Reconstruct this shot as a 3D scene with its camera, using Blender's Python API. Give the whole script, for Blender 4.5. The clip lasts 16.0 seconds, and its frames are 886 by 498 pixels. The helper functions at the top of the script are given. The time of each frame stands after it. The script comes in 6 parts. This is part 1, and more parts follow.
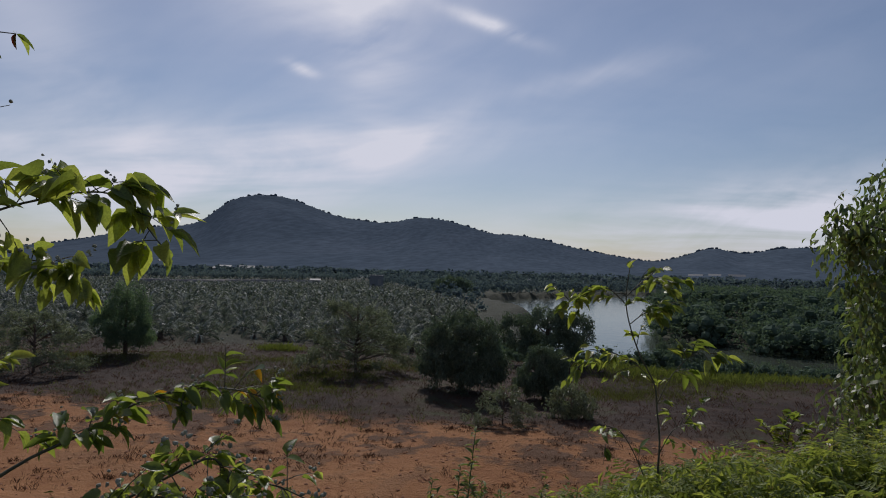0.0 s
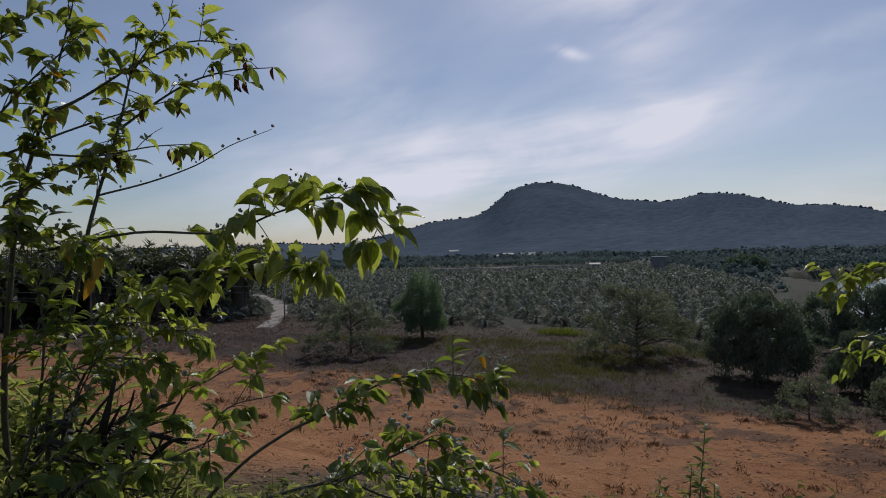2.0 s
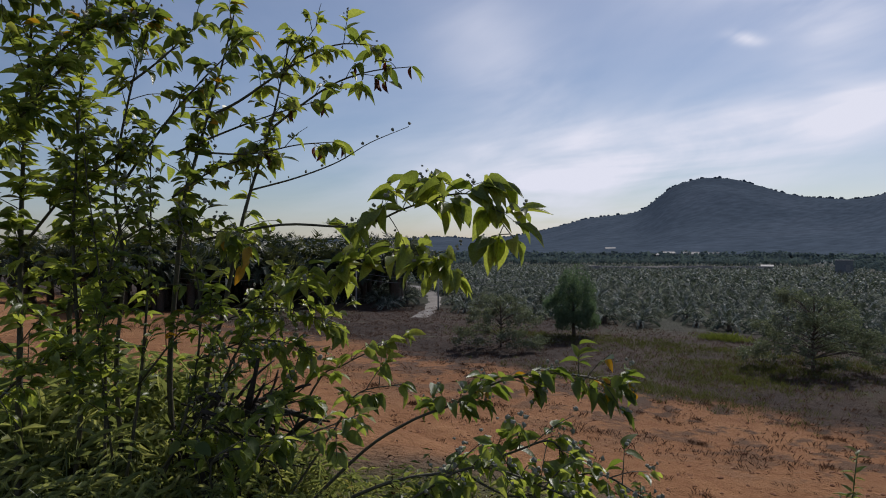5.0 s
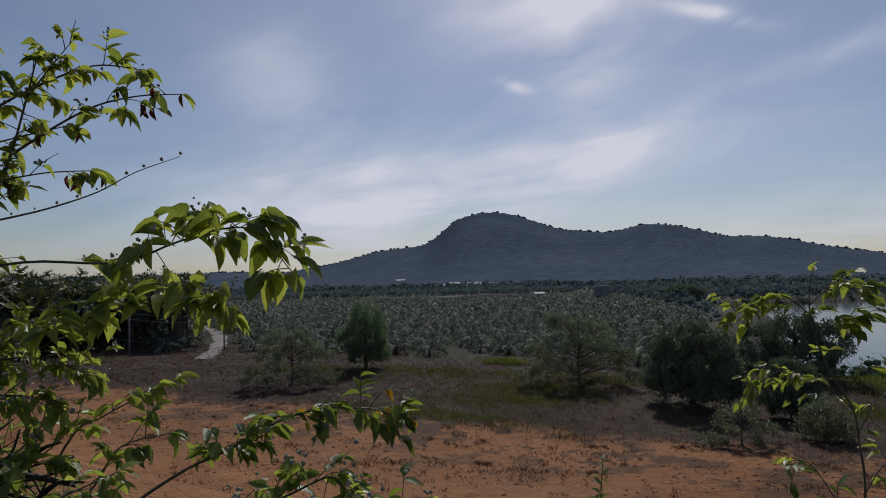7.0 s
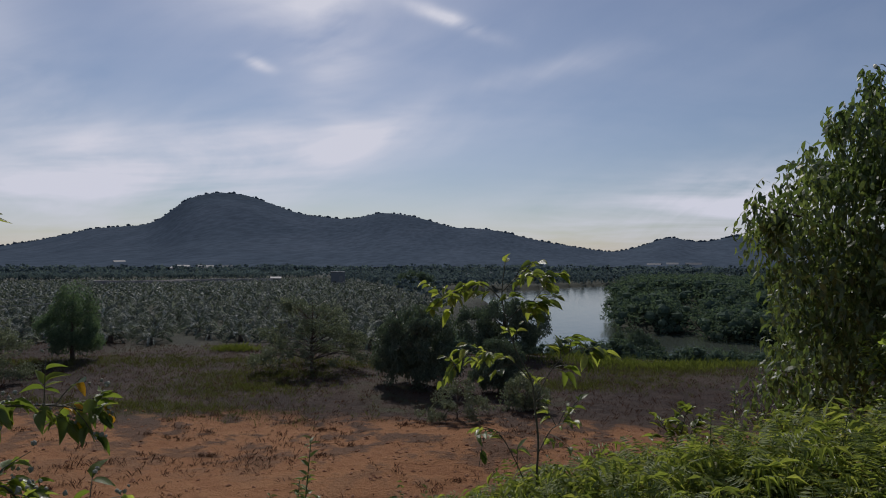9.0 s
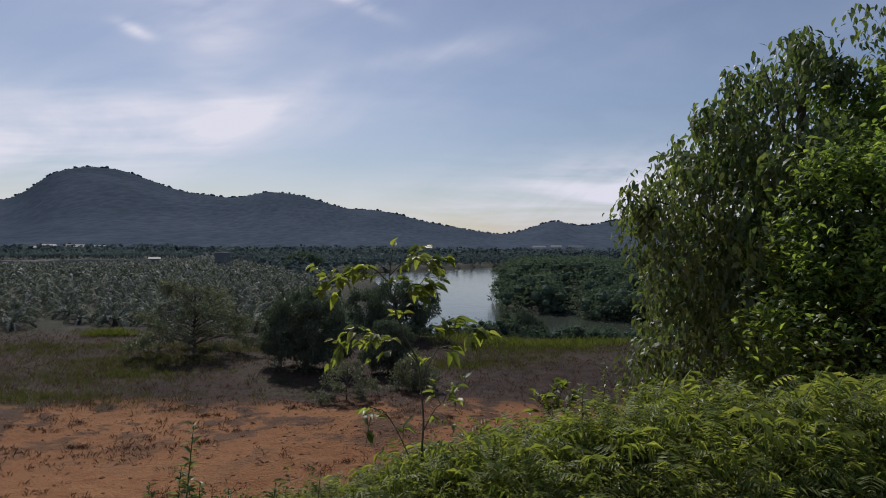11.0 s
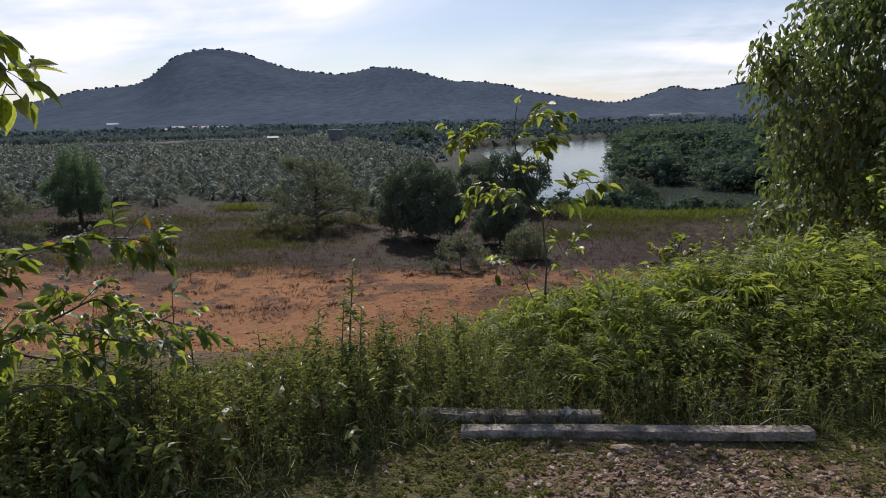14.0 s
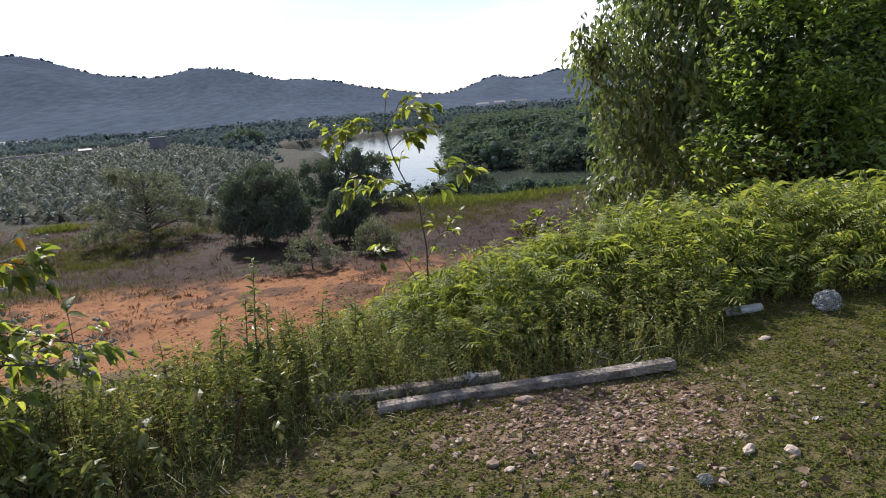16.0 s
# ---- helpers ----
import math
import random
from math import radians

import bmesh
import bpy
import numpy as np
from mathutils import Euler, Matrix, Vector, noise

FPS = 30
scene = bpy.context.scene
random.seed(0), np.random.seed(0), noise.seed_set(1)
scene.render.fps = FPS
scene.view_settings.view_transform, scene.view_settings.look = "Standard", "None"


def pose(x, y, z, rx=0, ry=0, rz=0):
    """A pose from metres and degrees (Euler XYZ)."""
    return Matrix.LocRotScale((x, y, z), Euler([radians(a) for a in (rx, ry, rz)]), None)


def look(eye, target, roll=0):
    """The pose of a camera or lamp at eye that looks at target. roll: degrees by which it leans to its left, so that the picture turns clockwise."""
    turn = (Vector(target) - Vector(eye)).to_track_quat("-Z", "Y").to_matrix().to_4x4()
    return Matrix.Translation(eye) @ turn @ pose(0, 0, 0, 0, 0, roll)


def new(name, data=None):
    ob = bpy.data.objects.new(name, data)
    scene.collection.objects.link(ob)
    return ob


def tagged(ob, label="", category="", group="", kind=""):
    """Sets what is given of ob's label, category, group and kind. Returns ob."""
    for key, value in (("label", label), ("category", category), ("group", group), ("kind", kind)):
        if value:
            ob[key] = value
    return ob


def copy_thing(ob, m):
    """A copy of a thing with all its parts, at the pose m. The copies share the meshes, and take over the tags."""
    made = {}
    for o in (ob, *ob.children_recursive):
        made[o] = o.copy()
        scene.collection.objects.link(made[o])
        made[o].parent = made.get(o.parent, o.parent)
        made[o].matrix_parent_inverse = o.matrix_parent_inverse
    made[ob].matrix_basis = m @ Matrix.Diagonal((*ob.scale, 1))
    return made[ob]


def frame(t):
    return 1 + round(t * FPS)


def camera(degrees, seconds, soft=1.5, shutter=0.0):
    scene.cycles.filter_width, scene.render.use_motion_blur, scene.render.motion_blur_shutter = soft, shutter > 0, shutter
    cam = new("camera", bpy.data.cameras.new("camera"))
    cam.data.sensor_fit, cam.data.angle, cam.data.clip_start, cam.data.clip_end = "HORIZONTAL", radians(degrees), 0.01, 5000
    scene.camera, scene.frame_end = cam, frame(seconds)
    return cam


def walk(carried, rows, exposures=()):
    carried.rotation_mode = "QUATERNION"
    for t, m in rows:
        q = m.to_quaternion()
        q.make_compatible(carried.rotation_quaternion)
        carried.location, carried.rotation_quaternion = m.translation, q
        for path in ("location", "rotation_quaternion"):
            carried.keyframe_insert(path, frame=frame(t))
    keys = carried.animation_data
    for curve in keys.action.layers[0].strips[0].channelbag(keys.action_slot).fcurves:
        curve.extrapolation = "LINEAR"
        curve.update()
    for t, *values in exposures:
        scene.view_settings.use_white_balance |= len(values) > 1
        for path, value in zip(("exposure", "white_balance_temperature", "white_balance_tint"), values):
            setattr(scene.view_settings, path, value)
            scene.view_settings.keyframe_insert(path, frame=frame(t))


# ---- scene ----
cam = camera(66.7, 16.0, soft=1.0)
PATH = [
    (0, (0.284, -0.259, 1.628), (-0.099, 1.704, 1.673), 1.4),
    (0.5, (0.341, -0.19, 1.629), (-0.226, 1.727, 1.683), -1.8),
    (1, (0.5, -0.144, 1.647), (-0.357, 1.662, 1.697), 0.2),
    (1.5, (0.599, -0.098, 1.635), (-0.423, 1.622, 1.637), -0.9),
    (2, (0.576, -0.083, 1.644), (-0.555, 1.566, 1.643), -1.4),
    (2.5, (0.545, -0.094, 1.638), (-0.561, 1.572, 1.627), -0.8),
    (3, (0.521, -0.094, 1.621), (-0.535, 1.604, 1.589), -1.3),
    (3.5, (0.492, -0.066, 1.611), (-0.612, 1.6, 1.531), -2.5),
    (4, (0.614, 0.0, 1.622), (-0.792, 1.422, 1.588), -0.2),
    (4.2, (0.676, 0.007, 1.632), (-0.82, 1.335, 1.599), 0.2),
    (6.3, (0.693, 0.036, 1.654), (-0.577, 1.577, 1.763), -1.7),
    (6.5, (0.729, 0.006, 1.653), (-0.469, 1.603, 1.77), -1.9),
    (7, (0.743, 0.052, 1.649), (-0.252, 1.785, 1.731), -1.3),
    (7.5, (0.777, 0.073, 1.654), (-0.018, 1.906, 1.755), -0.8),
    (8, (0.794, 0.108, 1.656), (0.189, 2.011, 1.753), -0.8),
    (8.5, (0.823, 0.077, 1.66), (0.379, 2.027, 1.699), -0.1),
    (9, (0.847, 0.062, 1.651), (0.573, 2.043, 1.681), 0.1),
    (9.5, (0.868, 0.055, 1.659), (0.847, 2.055, 1.665), -0.0),
    (9.7, (0.873, 0.051, 1.663), (0.921, 2.051, 1.69), -0.0),
    (11.8, (0.864, -0.033, 1.668), (0.894, 1.961, 1.517), 1.7),
    (12, (0.844, -0.002, 1.641), (0.868, 1.988, 1.442), 3.6),
    (12.5, (0.791, 0.021, 1.613), (0.739, 2.0, 1.326), 4.7),
    (13, (0.785, -0.06, 1.605), (0.441, 1.892, 1.339), 3.9),
    (13.5, (0.807, -0.196, 1.584), (0.298, 1.715, 1.287), 1.5),
    (14, (0.781, -0.336, 1.571), (0.509, 1.606, 1.179), -1.2),
    (14.5, (0.693, -0.457, 1.579), (0.648, 1.495, 1.146), -0.6),
    (15, (0.714, -0.606, 1.564), (0.703, 1.352, 1.158), -0.9),
    (15.5, (0.678, -0.589, 1.575), (0.625, 1.362, 1.138), -1.7),
    (16, (0.518, -0.583, 1.579), (0.7, 1.364, 1.152), -4.3),
]
EXPOSURES = [(0.0, 0.0, 6050, 15), (1.2, -0.03, 6050, 15), (2.0, 0.1, 6050, 15), (3.0, 0.1, 6050, 15), (4.0, 0.28, 6050, 15), (6.5, 0.06, 6050, 15), (7.2, -0.05, 6050, 15), (9.0, -0.05, 6050, 15), (9.7, 0.05, 6050, 15), (12.0, 0.42, 6200, 17), (12.6, 0.6, 6200, 17), (13.6, 0.56, 6150, 16), (14.5, 1.0, 6250, 18), (15.0, 1.18, 6250, 18), (15.5, 1.62, 6250, 18), (16.0, 1.38, 6250, 18)]
walk(cam, [(t, look(eye, target, roll)) for t, eye, target, roll in PATH], EXPOSURES)

# ---------------------------------------------------------------- world, sun
SUN_AZ, SUN_EL = -19.0, 40.0      # degrees right of +y, above the horizon


def aim(az, el):
    a, e = radians(az), radians(el)
    return Vector((math.sin(a) * math.cos(e), math.cos(a) * math.cos(e), math.sin(e)))


def link(tree, a, b):
    tree.links.new(a, b)


def build_world():
    world = bpy.data.worlds.new("sky")
    scene.world = world
    world.use_nodes = True
    t = world.node_tree
    t.nodes.clear()

    def math_node(op, a, b=None, c=None):
        n = t.nodes.new("ShaderNodeMath")
        n.operation = op
        for i, v in enumerate((a, b, c)):
            if v is None:
                continue
            if isinstance(v, (int, float)):
                n.inputs[i].default_value = v
            else:
                link(t, v, n.inputs[i])
        return n.outputs[0]

    coord = t.nodes.new("ShaderNodeTexCoord").outputs["Generated"]

    def dot(v):
        n = t.nodes.new("ShaderNodeVectorMath")
        n.operation = "DOT_PRODUCT"
        link(t, coord, n.inputs[0])
        n.inputs[1].default_value = v
        return n.outputs["Value"]

    sky = t.nodes.new("ShaderNodeTexSky")
    sky.sky_type = "NISHITA"
    sky.sun_disc = False
    sky.sun_elevation = radians(SUN_EL)
    sky.sun_rotation = radians(SUN_AZ)
    sky.air_density, sky.dust_density, sky.ozone_density = 1.0, 0.6, 3.0

    # thin high cloud: streaky noise on a flat layer overhead, thicker in a few long banks
    up = math_node("MAXIMUM", dot((0, 0, 1)), 0.0)
    high = math_node("ADD", up, 0.12)
    px = math_node("DIVIDE", dot((1, 0, 0)), high)
    py = math_node("DIVIDE", dot((0, 1, 0)), high)
    flat = t.nodes.new("ShaderNodeCombineXYZ")
    link(t, px, flat.inputs[0])
    link(t, py, flat.inputs[1])

    def wisps(scale, stretch, turn, detail, distort):
        m = t.nodes.new("ShaderNodeMapping")
        m.inputs["Rotation"].default_value = (0, 0, radians(turn))
        m.inputs["Scale"].default_value = (scale, scale * stretch, 1)
        link(t, flat.outputs[0], m.inputs["Vector"])
        n = t.nodes.new("ShaderNodeTexNoise")
        n.inputs["Scale"].default_value = 1.0
        n.inputs["Detail"].default_value = detail
        n.inputs["Roughness"].default_value = 0.62
        n.inputs["Distortion"].default_value = distort
        link(t, m.outputs[0], n.inputs["Vector"])
        return n.outputs["Fac"]

    def fans(scale, across, lean, detail, distort):
        """Streaks that lean as seen towards +y."""
        m = t.nodes.new("ShaderNodeMapping")
        m.vector_type = "TEXTURE"
        m.inputs["Rotation"].default_value = (0, radians(-lean), 0)
        m.inputs["Scale"].default_value = (1 / scale, 1 / scale, 1 / (scale * across))
        link(t, coord, m.inputs["Vector"])
        n = t.nodes.new("ShaderNodeTexNoise")
        n.inputs["Scale"].default_value = 1.0
        n.inputs["Detail"].default_value = detail
        n.inputs["Roughness"].default_value = 0.55
        n.inputs["Distortion"].default_value = distort
        link(t, m.outputs[0], n.inputs["Vector"])
        return n.outputs["Fac"]

    fine = fans(4.0, 2.6, 24, 7.0, 0.7)
    broad = wisps(0.5, 1.6, 20, 4.0, 0.4)

    def bank(az, el, wide, tall, lean):
        d = aim(az, el)
        side = Vector((math.cos(radians(az)), -math.sin(radians(az)), 0))
        rise = side.cross(d)
        c, s = math.cos(radians(lean)), math.sin(radians(lean))
        u = math_node("DIVIDE", dot(side * c + rise * s), math.sin(radians(wide)))
        v = math_node("DIVIDE", dot(rise * c - side * s), math.sin(radians(tall)))
        q = math_node("ADD", math_node("MULTIPLY", u, u), math_node("MULTIPLY", v, v))
        ahead = math_node("GREATER_THAN", dot(d), 0.0)
        return math_node("MULTIPLY", math_node("POWER", 2.718, math_node("MULTIPLY", q, -1.0)), ahead)

    banks = None
    for spec in CLOUD_BANKS:
        b = math_node("MULTIPLY", bank(*spec[:5]), spec[5])
        banks = b if banks is None else math_node("ADD", banks, b)
    texture = math_node("ADD", math_node("MULTIPLY", fine, 0.9), math_node("MULTIPLY", broad, 1.3))
    cover = math_node("MULTIPLY", banks, math_node("MULTIPLY", math_node("MAXIMUM", math_node("SUBTRACT", texture, 0.78), 0.0), 2.3))
    veil = math_node("ADD", math_node("MULTIPLY", math_node("SUBTRACT", texture, 0.95), 0.22), 0.07)
    amount = t.nodes.new("ShaderNodeClamp")
    link(t, math_node("ADD", math_node("MAXIMUM", cover, 0.0), math_node("MAXIMUM", veil, 0.0)), amount.inputs[0])

    mix = t.nodes.new("ShaderNodeMix")
    mix.data_type = "RGBA"
    link(t, amount.outputs[0], mix.inputs[0])
    link(t, sky.outputs[0], mix.inputs[6])
    mix.inputs[7].default_value = CLOUD_COLOUR
    back = t.nodes.new("ShaderNodeBackground")
    back.inputs["Strength"].default_value = SKY_STRENGTH
    link(t, mix.outputs[2], back.inputs["Color"])
    out = t.nodes.new("ShaderNodeOutputWorld")
    link(t, back.outputs[0], out.inputs[0])


# azimuth, height, half width, half height, lean (degrees), thickness
CLOUD_BANKS = [
    (-20, 24, 8, 7, 0, 1.0),
    (-17.5, 17, 3.0, 6, 10, 0.5),
    (-24, 8.6, 13, 2.4, 10, 1.15),
    (-14.5, 10.5, 4, 1.4, 25, 0.7),
    (-36, 6, 14, 4.5, 0, 0.7),
    (-42, 15, 6, 4, -40, 0.4),
    (-23.4, 15.7, 1.2, 0.45, -18, 2.0),
    (-7.6, 19.8, 3.4, 0.55, -20, 1.7),
    (0, 15.5, 7, 0.9, 12, 0.35),
    (14, 4.6, 18, 2.2, 6, 0.8),
    (24, 3.5, 16, 3.0, 6, 0.5),
]
CLOUD_COLOUR = (12.6, 12.6, 13.2, 1)
SKY_STRENGTH = 0.05
build_world()

sun = new("sun", bpy.data.lights.new("sun", "SUN"))
sun.data.energy, sun.data.angle, sun.data.color = 2.6, radians(1.5), (1.0, 0.93, 0.82)
sun.matrix_world = look((0, 0, 60), Vector((0, 0, 60)) - aim(SUN_AZ, SUN_EL))


# ---------------------------------------------------------------- materials
def material(name, colours, scale=8.0, rough=0.6, bump=0.3, spread="noise", glow_through=0.0, gloss=0.5, detail_scale=60.0, through_tint=(2.5, 2.3, 0.7), vary=0.12, stretch=None):
    """Base colour between the given colours (noise, or one value for each loose piece), fine grain, relief, and light shining through leaves."""
    m = bpy.data.materials.new(name)
    m.use_nodes = True
    t = m.node_tree
    bsdf = t.nodes["Principled BSDF"]
    geo = t.nodes.new("ShaderNodeNewGeometry")
    coord = t.nodes.new("ShaderNodeTexCoord").outputs["Object"]
    if stretch:
        longer = t.nodes.new("ShaderNodeMapping")
        longer.inputs["Scale"].default_value = stretch
        link(t, coord, longer.inputs["Vector"])
        coord = longer.outputs[0]
    ramp = t.nodes.new("ShaderNodeValToRGB")
    ramp.color_ramp.elements[0].color = (*colours[0], 1)
    ramp.color_ramp.elements[1].color = (*colours[-1], 1)
    for i, c in enumerate(colours[1:-1]):
        e = ramp.color_ramp.elements.new((i + 1) / (len(colours) - 1))
        e.color = (*c, 1)
    if spread == "island":
        link(t, geo.outputs["Random Per Island"], ramp.inputs[0])
    elif spread == "object":
        link(t, t.nodes.new("ShaderNodeObjectInfo").outputs["Random"], ramp.inputs[0])
    else:
        n = t.nodes.new("ShaderNodeTexNoise")
        n.inputs["Scale"].default_value, n.inputs["Detail"].default_value = scale, 6
        link(t, coord, n.inputs["Vector"])
        spread_out = t.nodes.new("ShaderNodeMapRange")
        spread_out.inputs[1].default_value, spread_out.inputs[2].default_value = 0.3, 0.7
        link(t, n.outputs["Fac"], spread_out.inputs[0])
        link(t, spread_out.outputs[0], ramp.inputs[0])
    grain = t.nodes.new("ShaderNodeTexNoise")
    grain.inputs["Scale"].default_value, grain.inputs["Detail"].default_value = detail_scale, 4
    link(t, coord, grain.inputs["Vector"])
    hsv = t.nodes.new("ShaderNodeHueSaturation")
    amount = t.nodes.new("ShaderNodeMapRange")
    amount.inputs[1].default_value, amount.inputs[2].default_value = 0.3, 0.7
    amount.inputs[3].default_value, amount.inputs[4].default_value = 1 - vary * 2, 1 + vary * 2
    link(t, grain.outputs["Fac"], amount.inputs[0])
    link(t, amount.outputs[0], hsv.inputs["Value"])
    link(t, ramp.outputs[0], hsv.inputs["Color"])
    link(t, hsv.outputs[0], bsdf.inputs["Base Color"])
    bsdf.inputs["Roughness"].default_value = rough
    bsdf.inputs["Specular IOR Level"].default_value = gloss
    if bump:
        b = t.nodes.new("ShaderNodeBump")
        b.inputs["Strength"].default_value, b.inputs["Distance"].default_value = bump, 1.0 / detail_scale
        link(t, grain.outputs["Fac"], b.inputs["Height"])
        link(t, b.outputs[0], bsdf.inputs["Normal"])
    if glow_through:
        thin = t.nodes.new("ShaderNodeBsdfTranslucent")
        tint = t.nodes.new("ShaderNodeMix")
        tint.data_type, tint.blend_type = "RGBA", "MULTIPLY"
        tint.inputs[0].default_value = 1.0
        link(t, hsv.outputs[0], tint.inputs[6])
        tint.inputs[7].default_value = (*through_tint, 1)
        link(t, tint.outputs[2], thin.inputs["Color"])
        mix = t.nodes.new("ShaderNodeMixShader")
        mix.inputs[0].default_value = glow_through
        link(t, bsdf.outputs[0], mix.inputs[1])
        link(t, thin.outputs[0], mix.inputs[2])
        link(t, mix.outputs[0], t.nodes["Material Output"].inputs["Surface"])
    return m


LEAF = material("broad_leaf", [(0.075, 0.11, 0.03), (0.125, 0.17, 0.04), (0.2, 0.235, 0.06)], spread="object", rough=0.36, glow_through=0.52, bump=0.2, detail_scale=90, through_tint=(1.8, 1.75, 0.8))
LEAF_SHRUB = material("shrub_leaf", [(0.106, 0.146, 0.0432), (0.179, 0.224, 0.0624), (0.263, 0.302, 0.09)], spread="island", rough=0.36, glow_through=0.58, bump=0.2, detail_scale=90, through_tint=(1.9, 1.8, 0.82))
LEAF_LOOSE = material("small_leaves", [(0.0722, 0.0968, 0.0378), (0.129, 0.163, 0.054), (0.194, 0.216, 0.0738), (0.219, 0.198, 0.0873)], spread="island", rough=0.45, glow_through=0.36, bump=0, gloss=0.35, through_tint=(1.9, 1.85, 0.9))
LEAF_DRY = material("dry_leaf", [(0.07, 0.022, 0.018), (0.15, 0.05, 0.028)], spread="object", rough=0.7, glow_through=0.25, through_tint=(1.6, 0.7, 0.5))
LEAF_YELLOW = material("yellow_leaf", [(0.45, 0.26, 0.02), (0.5, 0.33, 0.03)], spread="object", rough=0.5, glow_through=0.4, through_tint=(1.2, 1.0, 0.5))
FLOWER = material("seed_heads", [(0.2, 0.19, 0.14), (0.32, 0.31, 0.24)], spread="island", rough=0.8, bump=0)
FERN = material("fern_fronds", [(0.0954, 0.132, 0.0396), (0.172, 0.216, 0.0583), (0.27, 0.305, 0.088)], spread="island", rough=0.55, glow_through=0.48, bump=0, gloss=0.3, through_tint=(1.95, 1.85, 0.9))
GRASS_DRY = material("dry_grass", [(0.0394, 0.0233, 0.0168), (0.069, 0.0402, 0.0282), (0.119, 0.0723, 0.0488)], spread="island", rough=0.9, glow_through=0.25, bump=0, gloss=0.05, through_tint=(1.3, 1.05, 0.75))
GRASS = material("green_grass", [(0.05, 0.058, 0.026), (0.078, 0.088, 0.036), (0.12, 0.13, 0.052)], spread="island", rough=0.8, glow_through=0.35, bump=0, gloss=0.1, through_tint=(1.5, 1.5, 0.65))
REED = material("green_reeds", [(0.0586, 0.0733, 0.0255), (0.0966, 0.116, 0.0382), (0.145, 0.16, 0.0553)], spread="island", rough=0.7, glow_through=0.4, bump=0, gloss=0.1, through_tint=(1.6, 1.65, 0.7))
UNDER = material("undergrowth_leaves", [(0.135, 0.164, 0.0792), (0.226, 0.256, 0.122), (0.328, 0.338, 0.173)], spread="island", rough=0.45, glow_through=0.42, bump=0, gloss=0.35, through_tint=(1.85, 1.8, 0.9))
LAWN = material("creeping_groundcover", [(0.058, 0.08, 0.02), (0.11, 0.14, 0.03), (0.17, 0.15, 0.055)], spread="island", rough=0.8, glow_through=0.3, bump=0, gloss=0.1)
# Base colour lifted and blued to imitate veiling haze and flare.
TREE_DARK = material("dark_tree_leaves", [(0.0773, 0.108, 0.0805), (0.121, 0.159, 0.109), (0.178, 0.219, 0.148)], spread="island", rough=0.5, glow_through=0.18, bump=0, gloss=0.3, through_tint=(1.3, 1.4, 0.8))
TREE_CONE = material("conical_tree_leaves", [(0.085, 0.128, 0.0855), (0.128, 0.178, 0.119), (0.178, 0.23, 0.152)], spread="island", rough=0.6, glow_through=0.35, bump=0, gloss=0.15, through_tint=(1.3, 1.45, 0.8))
TREE_MID = material("tree_leaves", [(0.058, 0.0849, 0.0411), (0.0974, 0.138, 0.0571), (0.165, 0.204, 0.085)], spread="island", rough=0.5, glow_through=0.38, bump=0, gloss=0.5, through_tint=(1.7, 1.75, 0.85))
TREE_BRIGHT = material("bright_tree_leaves", [(0.081, 0.124, 0.0435), (0.147, 0.216, 0.0623), (0.285, 0.36, 0.0957)], spread="island", rough=0.5, glow_through=0.5, bump=0, through_tint=(1.8, 1.85, 0.85))
TREE_SILVER = material("pale_tree_leaves", [(0.0862, 0.108, 0.0713), (0.155, 0.179, 0.121), (0.276, 0.299, 0.218)], spread="island", rough=0.5, glow_through=0.25, bump=0, gloss=0.3, through_tint=(1.4, 1.45, 0.9))
# Frond tones raised and blued; they include haze over the plantation.
PALM = material("palm_fronds", [(0.0391, 0.0522, 0.043), (0.0653, 0.0816, 0.0679), (0.104, 0.123, 0.102), (0.174, 0.196, 0.17), (0.326, 0.348, 0.305)], spread="island", rough=0.6, glow_through=0.18, bump=0, gloss=0.15, through_tint=(1.3, 1.35, 0.95))
PALM_DARK = material("mature_palm_fronds", [(0.028, 0.04, 0.028), (0.055, 0.068, 0.046), (0.12, 0.14, 0.1)], spread="island", rough=0.55, glow_through=0.15, bump=0, gloss=0.2)
# Leaf green paled and blued to hold the haze across the river.
MANGROVE = material("mangrove_leaves_hazed", [(0.0725, 0.103, 0.0794), (0.107, 0.146, 0.106), (0.144, 0.185, 0.132)], spread="island", rough=0.9, glow_through=0.3, bump=0, gloss=0.02, through_tint=(1.3, 1.4, 0.9))
# Far leaves lightened and blued; haze over the plain sits in this colour.
WOODS_HAZED = material("far_woods_haze_tint", [(0.0858, 0.114, 0.126), (0.117, 0.15, 0.161), (0.156, 0.189, 0.196)], spread="island", rough=0.9, glow_through=0.3, bump=0, gloss=0.02, through_tint=(1.3, 1.4, 1.1))
# Forest green shifted to blue-grey: distance haze carried in the base colour.
HAZED_FOREST = material("hill_forest", [(0.066, 0.086, 0.112), (0.074, 0.096, 0.124), (0.084, 0.106, 0.136)], scale=0.012, rough=1.0, bump=0.0, detail_scale=0.1, vary=0.09, gloss=0.0, stretch=(1, 0.27, 1.2))
LITTER_LEAF = material("fallen_leaves", [(0.1, 0.06, 0.035), (0.2, 0.13, 0.075), (0.34, 0.26, 0.17)], spread="island", rough=0.8, bump=0.2)
BARK = material("bark", [(0.06, 0.045, 0.035), (0.13, 0.1, 0.075)], scale=14, rough=0.85, bump=0.6, detail_scale=70)
STEM = material("woody_stem", [(0.05, 0.046, 0.028), (0.11, 0.095, 0.055)], scale=10, rough=0.7, bump=0.4, detail_scale=120)
